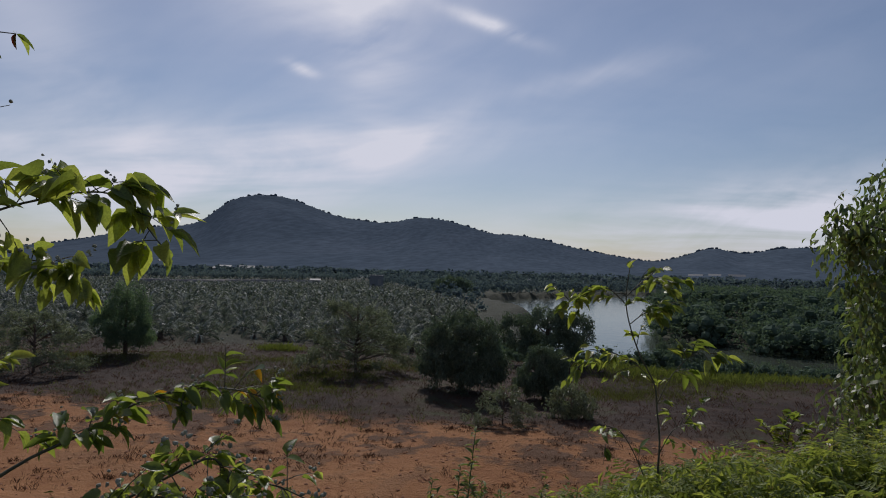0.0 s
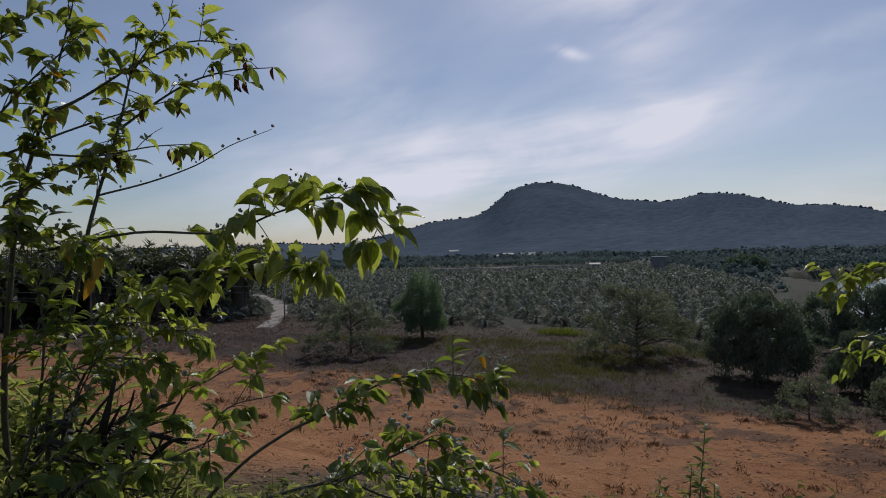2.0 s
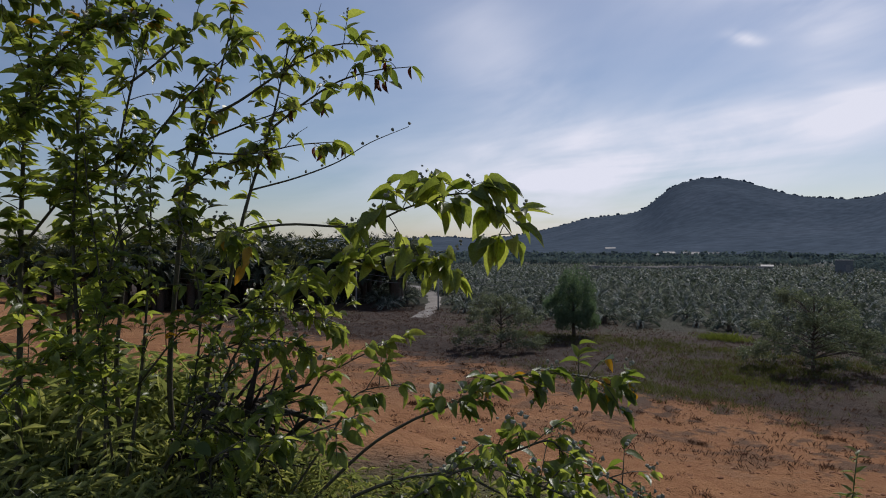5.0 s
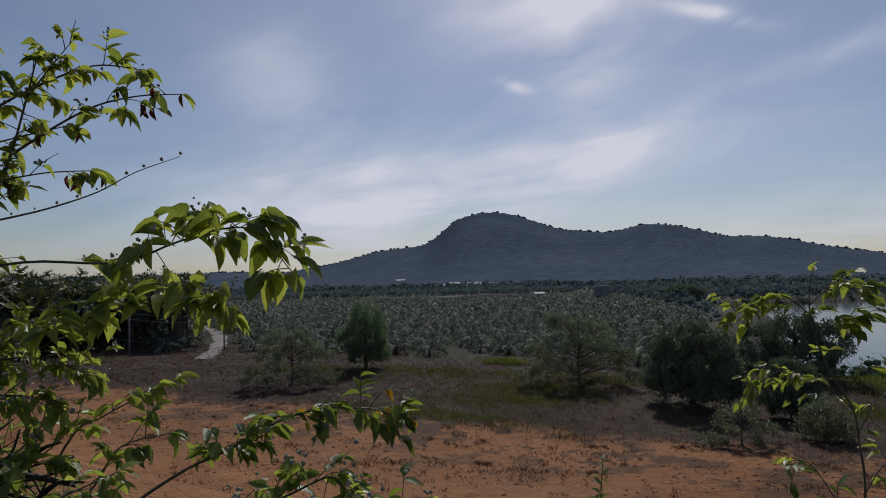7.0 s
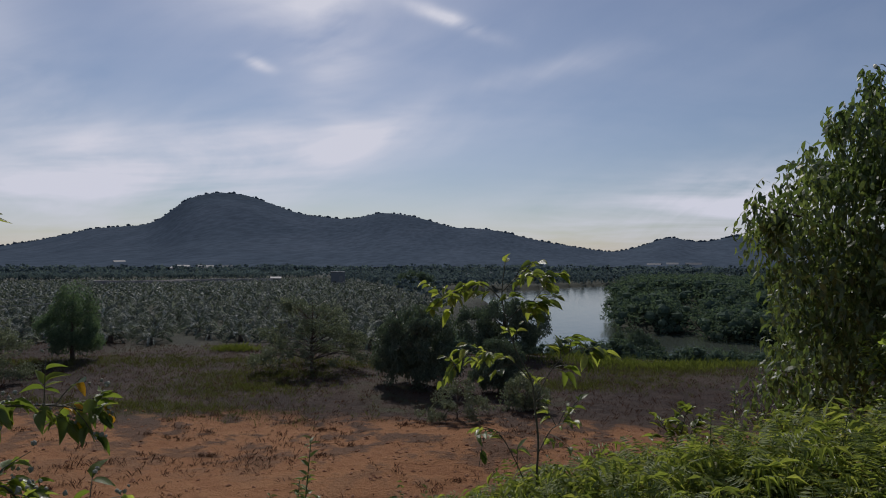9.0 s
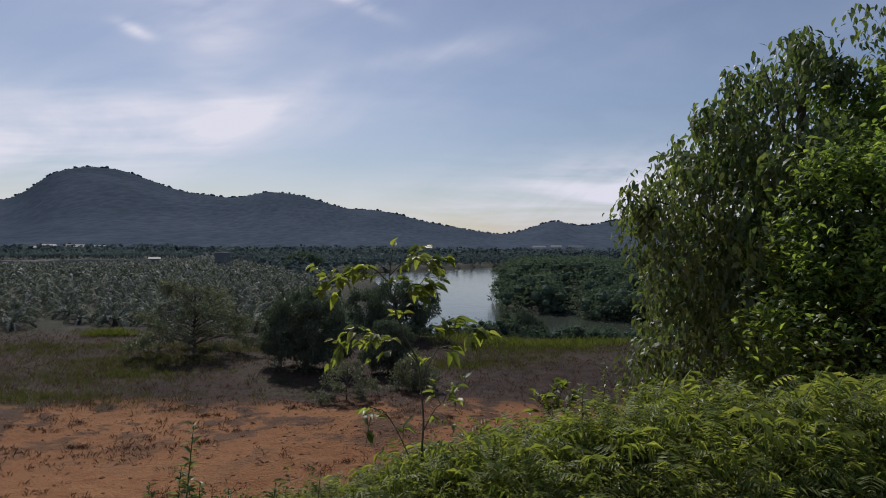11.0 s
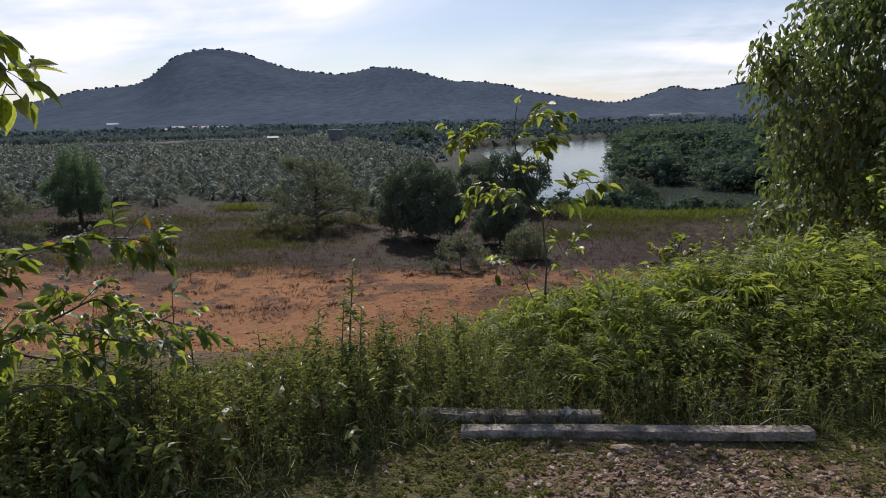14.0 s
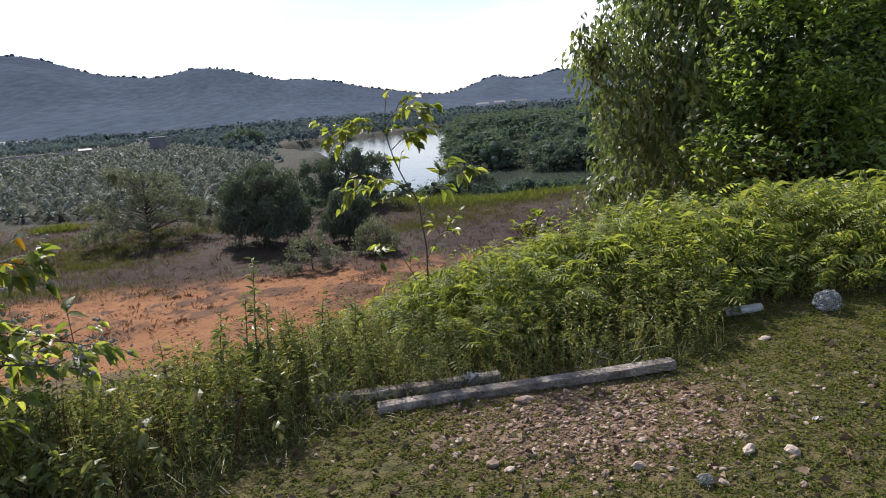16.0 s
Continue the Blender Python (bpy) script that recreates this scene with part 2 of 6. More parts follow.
STEM_GREEN = material("green_stem", [(0.06, 0.09, 0.025), (0.11, 0.13, 0.04)], scale=10, rough=0.6, bump=0.2)
DEADWOOD = material("dead_wood", [(0.03, 0.024, 0.02), (0.075, 0.06, 0.05)], scale=9, rough=0.9, bump=0.8, detail_scale=60)
TIMBER = material("weathered_timber", [(0.09, 0.074, 0.06), (0.2, 0.172, 0.145), (0.34, 0.3, 0.26)], scale=9, rough=0.9, bump=0.8, detail_scale=60, vary=0.2)
RED_CLOD = material("red_clods", [(0.2, 0.085, 0.038), (0.33, 0.16, 0.075)], spread="island", rough=0.95, bump=0.3)
STONE = material("pale_stone", [(0.2, 0.145, 0.105), (0.31, 0.24, 0.185), (0.44, 0.37, 0.3)], spread="object", rough=0.9, bump=0.5, gloss=0.1)
GRAVEL = material("gravel", [(0.17, 0.11, 0.078), (0.28, 0.2, 0.145), (0.46, 0.36, 0.28)], spread="island", rough=0.95, bump=0.4, gloss=0.1)
CONCRETE = material("grey_concrete", [(0.15, 0.155, 0.165), (0.21, 0.215, 0.22)], scale=2, rough=0.9, bump=0.2, detail_scale=12)
WHITE_WALL = material("whitewashed_wall", [(0.24, 0.24, 0.24), (0.33, 0.32, 0.31)], scale=0.6, rough=0.8, bump=0.1, detail_scale=6)
ROOF_METAL = material("metal_roofing", [(0.12, 0.125, 0.13), (0.18, 0.185, 0.19)], scale=0.8, rough=0.7, bump=0.1, detail_scale=8)
POLE_MAT = material("grey_pole", [(0.2, 0.19, 0.18), (0.28, 0.27, 0.26)], scale=3, rough=0.8, bump=0.2)
CABLE = material("cable", [(0.2, 0.2, 0.2), (0.3, 0.3, 0.3)], rough=0.5, bump=0)
PIPE_MAT = material("white_plastic_pipe", [(0.3, 0.29, 0.26), (0.52, 0.51, 0.48)], scale=14, rough=0.5, bump=0.1)
LITTER = material("pale_litter", [(0.28, 0.27, 0.25), (0.48, 0.47, 0.44)], spread="object", rough=0.5, bump=0.2)


def water_material():
    m = bpy.data.materials.new("river_water")
    m.use_nodes = True
    t = m.node_tree
    b = t.nodes["Principled BSDF"]
    b.inputs["Base Color"].default_value = (0.06, 0.07, 0.055, 1)
    b.inputs["Roughness"].default_value = 0.12
    b.inputs["IOR"].default_value = 1.33
    coord = t.nodes.new("ShaderNodeTexCoord").outputs["Object"]
    n = t.nodes.new("ShaderNodeTexNoise")
    n.inputs["Scale"].default_value, n.inputs["Detail"].default_value = 0.5, 4
    link(t, coord, n.inputs["Vector"])
    bump = t.nodes.new("ShaderNodeBump")
    bump.inputs["Strength"].default_value, bump.inputs["Distance"].default_value = 0.12, 0.3
    link(t, n.outputs["Fac"], bump.inputs["Height"])
    link(t, bump.outputs[0], b.inputs["Normal"])
    return m


WATER = water_material()


def ground_material():
    """Red laterite on the cut shelf, dry and green grass round it, turf and gravel on the near pad, dark soil under the
    plantation, painted haze blue under the forest.
    """
    m = bpy.data.materials.new("ground_soil")
    m.use_nodes = True
    t = m.node_tree
    b = t.nodes["Principled BSDF"]
    coord = t.nodes.new("ShaderNodeTexCoord").outputs["Object"]
    split = t.nodes.new("ShaderNodeSeparateXYZ")
    link(t, coord, split.inputs[0])

    def noise_node(scale, detail=6.0, rough=0.6):
        n = t.nodes.new("ShaderNodeTexNoise")
        n.inputs["Scale"].default_value, n.inputs["Detail"].default_value, n.inputs["Roughness"].default_value = scale, detail, rough
        link(t, coord, n.inputs["Vector"])
        return n.outputs["Fac"]

    def calc(op, a, c=0.0):
        n = t.nodes.new("ShaderNodeMath")
        n.operation = op
        for i, v in enumerate((a, c)):
            if isinstance(v, (int, float)):
                n.inputs[i].default_value = v
            else:
                link(t, v, n.inputs[i])
        return n.outputs[0]

    def smooth(v, lo, hi):
        n = t.nodes.new("ShaderNodeMapRange")
        n.interpolation_type = "SMOOTHSTEP"
        n.inputs[1].default_value, n.inputs[2].default_value = lo, hi
        link(t, v, n.inputs[0])
        return n.outputs[0]

    def blend(fac, a, c):
        n = t.nodes.new("ShaderNodeMix")
        n.data_type = "RGBA"
        link(t, fac, n.inputs[0])
        for i, v in ((6, a), (7, c)):
            if isinstance(v, tuple):
                n.inputs[i].default_value = (*v, 1)
            else:
                link(t, v, n.inputs[i])
        return n.outputs[2]

    big, mid, fine = noise_node(0.09, 4), noise_node(0.7, 6), noise_node(9.0, 6)
    x, y = split.outputs[0], split.outputs[1]
    wob = calc("MULTIPLY", calc("SUBTRACT", big, 0.5), 16.0)
    wob2 = calc("MULTIPLY", calc("SUBTRACT", mid, 0.5), 7.0)
    # the red shelf runs leftwards nearer to the bank
    yy = calc("ADD", calc("ADD", y, wob2), calc("ADD", calc("MULTIPLY", wob, 0.35), calc("MULTIPLY", x, -0.03)))
    red = blend(smooth(mid, 0.3, 0.7), (0.212, 0.09, 0.034), (0.39, 0.196, 0.083))
    red = blend(smooth(fine, 0.35, 0.75), red, (0.275, 0.127, 0.05))
    dry = blend(smooth(calc("ADD", calc("MULTIPLY", mid, 0.5), calc("MULTIPLY", big, 0.5)), 0.4, 0.6), (0.026, 0.0158, 0.0112), (0.056, 0.036, 0.026))
    green = blend(smooth(fine, 0.3, 0.7), (0.044, 0.048, 0.024), (0.07, 0.074, 0.034))
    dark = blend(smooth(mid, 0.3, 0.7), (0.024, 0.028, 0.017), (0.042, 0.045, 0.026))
    turf = blend(smooth(fine, 0.3, 0.7), (0.065, 0.066, 0.021), (0.12, 0.1, 0.04))
    dirt = blend(smooth(fine, 0.3, 0.7), (0.12, 0.078, 0.046), (0.21, 0.148, 0.095))
    grassland = blend(smooth(big, 0.52, 0.66), dry, green)
    c = blend(smooth(yy, 31.5, 35.5), red, grassland)
    patch = calc("MULTIPLY", smooth(calc("ADD", mid, calc("MULTIPLY", calc("SUBTRACT", big, 0.5), 0.5)), 0.45, 0.58), 0.8)
    c = blend(calc("MULTIPLY", patch, smooth(y, 19, 30)), c, dry)
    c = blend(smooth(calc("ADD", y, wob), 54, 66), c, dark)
    # Past y = 400 the ground colour fades into a painted haze blue.
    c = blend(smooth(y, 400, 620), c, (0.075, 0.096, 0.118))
    # the pad narrows leftwards
    near = calc("ADD", y, calc("MULTIPLY", calc("MAXIMUM", calc("SUBTRACT", -2.4, x), 0.0), 0.9))
    c = blend(smooth(calc("ADD", near, calc("MULTIPLY", wob2, 0.2)), 5.0, 4.0), c, (0.13, 0.08, 0.045))
    gx = calc("SUBTRACT", x, 1.5)
    gy = calc("SUBTRACT", y, 2.4)
    gravelly = calc("ADD", calc("ADD", calc("MULTIPLY", gx, gx), calc("MULTIPLY", calc("MULTIPLY", gy, gy), 3.0)), calc("MULTIPLY", wob2, 0.25))
    pad = blend(smooth(gravelly, 0.25, 1.0), dirt, turf)
    c = blend(smooth(near, 4.2, 3.4), c, pad)
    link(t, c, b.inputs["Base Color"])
    b.inputs["Roughness"].default_value = 0.95
    b.inputs["Specular IOR Level"].default_value = 0.2
    bump = t.nodes.new("ShaderNodeBump")
    bump.inputs["Strength"].default_value, bump.inputs["Distance"].default_value = 1.0, 0.12
    link(t, calc("ADD", fine, calc("MULTIPLY", mid, 2.6)), bump.inputs["Height"])
    link(t, bump.outputs[0], b.inputs["Normal"])
    return m


SOIL = ground_material()


# ---------------------------------------------------------------- mesh helpers
rng = np.random.default_rng(7)


def tri_mesh(name, verts, tris, mats, smooth=False, index=None):
    me = bpy.data.meshes.new(name)
    verts, tris = np.asarray(verts, np.float32), np.asarray(tris, np.int32)
    me.vertices.add(len(verts))
    me.vertices.foreach_set("co", verts.ravel())
    me.loops.add(len(tris) * 3)
    me.loops.foreach_set("vertex_index", tris.ravel())
    me.polygons.add(len(tris))
    me.polygons.foreach_set("loop_start", np.arange(0, len(tris) * 3, 3, dtype=np.int32))
    me.polygons.foreach_set("use_smooth", np.full(len(tris), smooth))
    for m in mats if isinstance(mats, (list, tuple)) else [mats]:
        me.materials.append(m)
    if index is not None:
        me.polygons.foreach_set("material_index", np.asarray(index, np.int32))
    me.update(calc_edges=True)
    return me


def turns(yaw, tilt, roll):
    """Rotation matrices from arrays of angles in radians: roll about y, then tilt about x, then yaw about z."""
    n = len(yaw)
    cz, sz, cx, sx, cy, sy = np.cos(yaw), np.sin(yaw), np.cos(tilt), np.sin(tilt), np.cos(roll), np.sin(roll)
    o, e = np.zeros(n), np.ones(n)
    rz = np.array([[cz, -sz, o], [sz, cz, o], [o, o, e]]).transpose(2, 0, 1)
    rx = np.array([[e, o, o], [o, cx, -sx], [o, sx, cx]]).transpose(2, 0, 1)
    ry = np.array([[cy, o, sy], [o, e, o], [-sy, o, cy]]).transpose(2, 0, 1)
    return rz @ rx @ ry


def scatter(variants, pos, rot, size, pick=None):
    """Many copies of small (verts, tris) pieces as one array of verts and tris."""
    pos, n = np.asarray(pos, float), len(pos)
    size = np.asarray(size, float)
    size = np.repeat(size[:, None], 3, 1) if size.ndim == 1 else size
    pick = np.zeros(n, int) if pick is None else pick
    vs, ts, base = [], [], 0
    for k, (v, f) in enumerate(variants):
        ids = np.nonzero(pick == k)[0]
        if not len(ids):
            continue
        w = np.einsum("nij,nvj->nvi", rot[ids], v[None] * size[ids][:, None]) + pos[ids][:, None]
        vs.append(w.reshape(-1, 3))
        ts.append((f[None] + (np.arange(len(ids)) * len(v))[:, None, None]).reshape(-1, 3) + base)
        base += len(ids) * len(v)
    return np.concatenate(vs), np.concatenate(ts)


def merge(*pieces):
    vs, ts, base = [], [], 0
    for v, f in pieces:
        vs.append(v)
        ts.append(np.asarray(f) + base)
        base += len(v)
    return np.concatenate(vs), np.concatenate(ts)


def curve_points(points, steps=5):
    """A smooth line through the points."""
    p = [Vector(q) for q in points]
    p = [p[0] * 2 - p[1]] + p + [p[-1] * 2 - p[-2]]
    out = []
    for i in range(1, len(p) - 2):
        for s in range(steps):
            u = s / steps
            a, b, c, d = p[i - 1], p[i], p[i + 1], p[i + 2]
            out.append(0.5 * (2 * b + (c - a) * u + (2 * a - 5 * b + 4 * c - d) * u * u + (3 * b - a - 3 * c + d) * u ** 3))
    out.append(p[-2])
    return out


def tube(points, r0, r1, sides=6, steps=4, rough=0.0):
    """A tapered round stem along a smooth line."""
    line = curve_points(points, steps) if steps > 1 else [Vector(q) for q in points]
    n, vs, ts = len(line), [], []
    for i, q in enumerate(line):
        d = (line[min(i + 1, n - 1)] - line[max(i - 1, 0)]).normalized()
        a = d.orthogonal().normalized() if abs(d.z) > 0.9 else d.cross(Vector((0, 0, 1))).normalized()
        b = d.cross(a)
        r = r0 + (r1 - r0) * i / (n - 1)
        for k in range(sides):
            f = r * (1 + rough * math.sin(k * 2.4 + i * 1.3))
            vs.append(q + (a * math.cos(2 * math.pi * k / sides) + b * math.sin(2 * math.pi * k / sides)) * f)
    for i in range(n - 1):
        for k in range(sides):
            p, q = i * sides + k, i * sides + (k + 1) % sides
            ts += [(p, q, q + sides), (p, q + sides, p + sides)]
    for k in range(1, sides - 1):
        ts += [(0, k + 1, k), ((n - 1) * sides, (n - 1) * sides + k, (n - 1) * sides + k + 1)]
    return np.array([tuple(v) for v in vs]), np.array(ts)


def part(name, geometry, mat, parent, label="", smooth=False):
    """One mesh object under a thing or a part; geometry is (verts, tris) or a mesh."""
    me = geometry if isinstance(geometry, bpy.types.Mesh) else tri_mesh(name, *geometry, mat, smooth)
    ob = new(name, me)
    ob.parent = parent
    return tagged(ob, label)


def empty(name, at, label, category, group=""):
    ob = new(name)
    ob.location = at
    ob.empty_display_size = 0.1
    return tagged(ob, label, category, group)


def stuff(name, geometry, mat, label, category, smooth=False):
    return tagged(new(name, tri_mesh(name, *geometry, mat, smooth)), label, category, kind="stuff")


# ---------------------------------------------------------------- the ground
HILLS = [(-62, 8, 0.27), (-54, 6, 0.29), (-47, 4, 0.50), (-42, 1.9, 0.35), (-39.8, 1.9, 0.61), (-37.6, 1.9, 0.95), (-35.4, 1.9, 1.39), (-33.2, 1.9, 1.50), (-31, 1.9, 1.54), (-28.8, 1.9, 3.05), (-26.6, 1.9, 3.36), (-24.4, 1.9, 3.30),
         (-22.2, 1.9, 2.84), (-20, 1.9, 2.28), (-17.8, 1.9, 2.16), (-15.6, 1.9, 1.95), (-13.4, 1.9, 2.48), (-11.2, 1.9, 2.35), (-9, 1.9, 2.02), (-6.8, 1.9, 1.54), (-4.6, 1.9, 1.61), (-2.4, 1.9, 1.35), (-0.2, 1.9, 0.95), (2, 1.9, 0.71),
         (4.2, 1.9, 0.47), (6.4, 1.9, 0.22), (8.6, 1.9, 0.57), (10.8, 1.9, 1.24), (13, 1.9, 0.63), (15.2, 1.9, 1.09), (17.4, 1.9, 0.88), (20, 3, 0.97), (24, 4, 0.85), (29, 5, 0.80), (38, 8, 1.11)]
WATER_Z = -11.0


def step(v, lo, hi):
    u = np.clip((v - lo) / (hi - lo), 0, 1)
    return u * u * (3 - 2 * u)


def wave(x, y, scale, seed):
    """Cheap smooth unevenness, about -1 to 1."""
    s = seed * 1.7
    a = np.sin(x * scale + s) * np.cos(y * scale * 1.13 + s * 2.1)
    b = np.sin((x * 0.8 - y * 0.6) * scale * 2.03 + s * 3.3) * 0.5
    c = np.sin((x * 0.5 + y * 0.86) * scale * 4.1 + s * 0.7) * 0.25
    return (a + b + c) / 1.5


def wet(x, y):
    """Metres inside the shoreline (negative on land)."""
    left = np.interp(y, [88, 112, 170, 235], [2, -1, -13, -36])
    right = np.interp(y, [92, 101, 112, 156, 212, 264, 345, 420], [10, 12, 14, 19, 25, 34, 52, 76])
    far = np.interp(x, [-60, -28, -14, 4, 26, 50, 250], [200, 230, 264, 289, 321, 352, 520])
    lake = np.minimum(np.minimum(x - left, right - x), np.minimum(far - y, y - 88))
    bank = np.interp(x, [0, 22, 30, 80, 120], [118, 120, 106, 100, 84])
    creek = np.minimum(np.minimum(y - 80 - 0.02 * x, bank - y), x + 4)
    return np.maximum(lake, creek) + 2.0 * wave(x, y, 0.12, 3)


def ground_z(x, y):
    x, y = np.asarray(x, float), np.asarray(y, float)
    r = np.hypot(x, y)
    edge = 3.2 + 1.6 * step(x, 0.6, 3.0) + 0.1 * np.clip(x, 0, 12) + 0.2 * wave(x, x * 0.3, 0.7, 5)
    z = -6.5 * step(y, edge, edge + 10.0)
    z = z - 3.5 * step(r, 50, 400) * step(y, 20, 50)
    z = z - 4.3 * step(y, 50 + 4 * step(x, 16, 2), 88) * step(x, -14, -3) * (1 - step(y, 110, 160))
    z = z + 0.22 * wave(x, y, 0.25, 1) * step(y, 12, 20) + 0.02 * wave(x, y, 2.2, 2)
    w = step(wet(x, y), -4, 3)
    z = z * (1 - w) - 13.0 * w
    az = np.degrees(np.arctan2(x, y))
    el = sum(h * np.exp(-((az - c) / s) ** 2) for c, s, h in HILLS)
    el = el * (np.abs(az) < 120)
    rise = 0.18 * step(r, 620, 1150) + 0.82 * step(r, 1000, 1900)
    rise = rise * (1 - 0.75 * step(r, 2000, 3600))
    gully = 1 + 0.06 * wave(x, y, 0.008, 4) * (1 - step(r, 1600, 1850))
    z = z + rise * np.tan(np.radians(el)) * 1900 * gully + 11.5 * rise * (el > 0.05)
    return z


def build_ground():
    angles = np.radians(np.concatenate([np.arange(-180, -75, 5.0), np.arange(-75, 60, 0.5), np.arange(60, 180, 5.0)]))
    radii = np.concatenate([np.linspace(0.0, 1.0, 5)[1:], np.geomspace(1.0, 4800, 250)[1:]])
    rr, aa = np.meshgrid(radii, angles, indexing="ij")
    x, y = rr * np.sin(aa), rr * np.cos(aa)
    v = np.stack([x, y, ground_z(x, y)], -1).reshape(-1, 3)
    n, m = len(radii), len(angles)
    i, k = np.meshgrid(np.arange(n - 1), np.arange(m), indexing="ij")
    a, b = i * m + k, i * m + (k + 1) % m
    c, d = a + m, b + m
    t = np.concatenate([np.stack([a, c, d], -1).reshape(-1, 3), np.stack([a, d, b], -1).reshape(-1, 3)])
    hub = len(v)
    v = np.concatenate([v, [[0, 0, float(ground_z(0, 0))]]])
    ring = np.arange(m)
    t = np.concatenate([t, np.stack([np.full(m, hub), ring, (ring + 1) % m], -1)])
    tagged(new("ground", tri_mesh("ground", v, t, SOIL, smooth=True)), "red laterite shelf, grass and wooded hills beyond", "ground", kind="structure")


build_ground()
wx, wy = np.meshgrid(np.linspace(-60, 420, 25), np.linspace(70, 620, 25), indexing="ij")
wv = np.stack([wx, wy, np.full_like(wx, WATER_Z)], -1).reshape(-1, 3)
wi, wk = np.meshgrid(np.arange(24), np.arange(24), indexing="ij")
wa = wi * 25 + wk
wt = np.concatenate([np.stack([wa, wa + 25, wa + 26], -1).reshape(-1, 3), np.stack([wa, wa + 26, wa + 1], -1).reshape(-1, 3)])
tagged(new("water", tri_mesh("water", wv, wt, WATER, True)), "calm pale river reflecting the sky", "water", kind="structure")


# ---------------------------------------------------------------- leaves
def leaf_small(wide=0.45, fold=0.12, droop=0.15):
    v = np.array([(0, 0, 0), (-wide / 2, 0.45, fold), (wide / 2, 0.45, fold), (0, 1, -droop)])
    return v, np.array([(0, 2, 3), (0, 3, 1)])


def leaf_large(wide=0.4, fold=0.06, droop=0.25, curl=0.0, stations=6):
    """A pointed oval leaf, folded along its midrib, with a short stalk; one unit long."""
    vs, ts = [(-0.012, -0.16, 0.01), (0.012, -0.16, 0.01)], []
    for i in range(stations + 1):
        u = i / stations
        w = wide / 2 * (math.sin(math.pi * u ** 0.8) ** 0.8 if 0 < u < 1 else 0.02)
        z = -droop * u * u
        wob = 0.012 * math.sin(i * 2.3)
        vs += [(-w, u, z + fold * w / wide * 4 + curl * w + wob), (0, u, z), (w, u, z + fold * w / wide * 4 - curl * w - wob)]
    ts += [(0, 1, 3)]
    for i in range(stations):
        a = 2 + 3 * i
        for k in (0, 1):
            ts += [(a + k, a + k + 1, a + k + 4), (a + k, a + k + 4, a + k + 3)]
    return np.array(vs), np.array(ts)


def leaf_oval(wide=0.42, fold=0.08, droop=0.25):
    """A pointed oval leaf of few faces, a unit long."""
    v = np.array([(0, 0, 0), (-wide * 0.42, 0.28, fold * 0.8 - droop * 0.08), (wide * 0.42, 0.28, fold * 0.2 - droop * 0.08), (-wide * 0.46, 0.62, fold - droop * 0.36), (wide * 0.46, 0.62, fold * 0.3 - droop * 0.36), (0, 1, -droop)])
    return v, np.array([(0, 2, 1), (1, 2, 4), (1, 4, 3), (3, 4, 5)])


def blade(lean=0.5, wide=0.03):
    """One arching grass blade, a unit long."""
    vs, ts = [], []
    for i in range(4):
        u = i / 3
        w = wide * (1 - u * 0.85) / 2
        vs += [(-w, lean * u * u, u * (1 - 0.25 * lean * u)), (w, lean * u * u, u * (1 - 0.25 * lean * u))]
    for i in range(3):
        a = 2 * i
        ts += [(a, a + 1, a + 3), (a, a + 3, a + 2)]
    return np.array(vs), np.array(ts)


def thin_tuft(n, spread, seed, wide=0.05):
    """A tuft of bent slivers for grass seen from afar."""
    g = np.random.default_rng(seed)
    k = [(np.array([(-wide / 2, 0, 0), (wide / 2, 0, 0), (0, b * 0.4, 0.6), (0, b, 0.95)]), np.array([(0, 1, 2), (0, 2, 3)])) for b in (0.2, 0.45, 0.7)]
    p = np.c_[g.normal(0, spread, (n, 2)), np.zeros(n)]
    return scatter(k, p, turns(g.uniform(0, 6.28, n), g.normal(0, 0.15, n), g.normal(0, 0.1, n)), g.uniform(0.5, 1.0, n), g.integers(0, 3, n))


def tuft(n, spread, seed, wide=0.03, lean=0.6):
    g = np.random.default_rng(seed)
    k = [blade(lean * f, wide) for f in (0.5, 1.0, 1.5)]
    p = np.c_[g.normal(0, spread, (n, 2)), np.zeros(n)]
    return scatter(k, p, turns(g.uniform(0, 6.28, n), g.normal(0, 0.15, n), g.normal(0, 0.1, n)), g.uniform(0.5, 1.0, n), g.integers(0, 3, n))


def fern_frond(pairs=9, seed=0):
    """An arching frond with paired leaflets, a unit long."""
    g = np.random.default_rng(seed)
    vs, ts = [], []
    path = [np.array((0, 0.75 * u - 0.05, 0.75 * u - 0.62 * u * u)) for u in np.linspace(0, 1, pairs + 1)]
    for i in range(pairs):
        a, b = path[i], path[i + 1]
        n = len(vs)
        vs += [a + (-0.005, 0, 0), a + (0.005, 0, 0), b]
        ts += [(n, n + 1, n + 2)]
        u = (i + 0.5) / pairs
        size = 0.24 * math.sin(math.pi * min(1, u * 0.8 + 0.2)) ** 0.7
        for s in (-1, 1):
            d = np.array((s * size, size * 0.5, -size * g.uniform(0.1, 0.5)))
            n = len(vs)
            m = a + d * 0.5
            vs += [a, m + (0, 0.028, 0.012), m + (0, -0.028, 0.004), a + d]
            ts += [(n, n + 2, n + 3), (n, n + 3, n + 1)]
    return np.array(vs), np.array(ts)


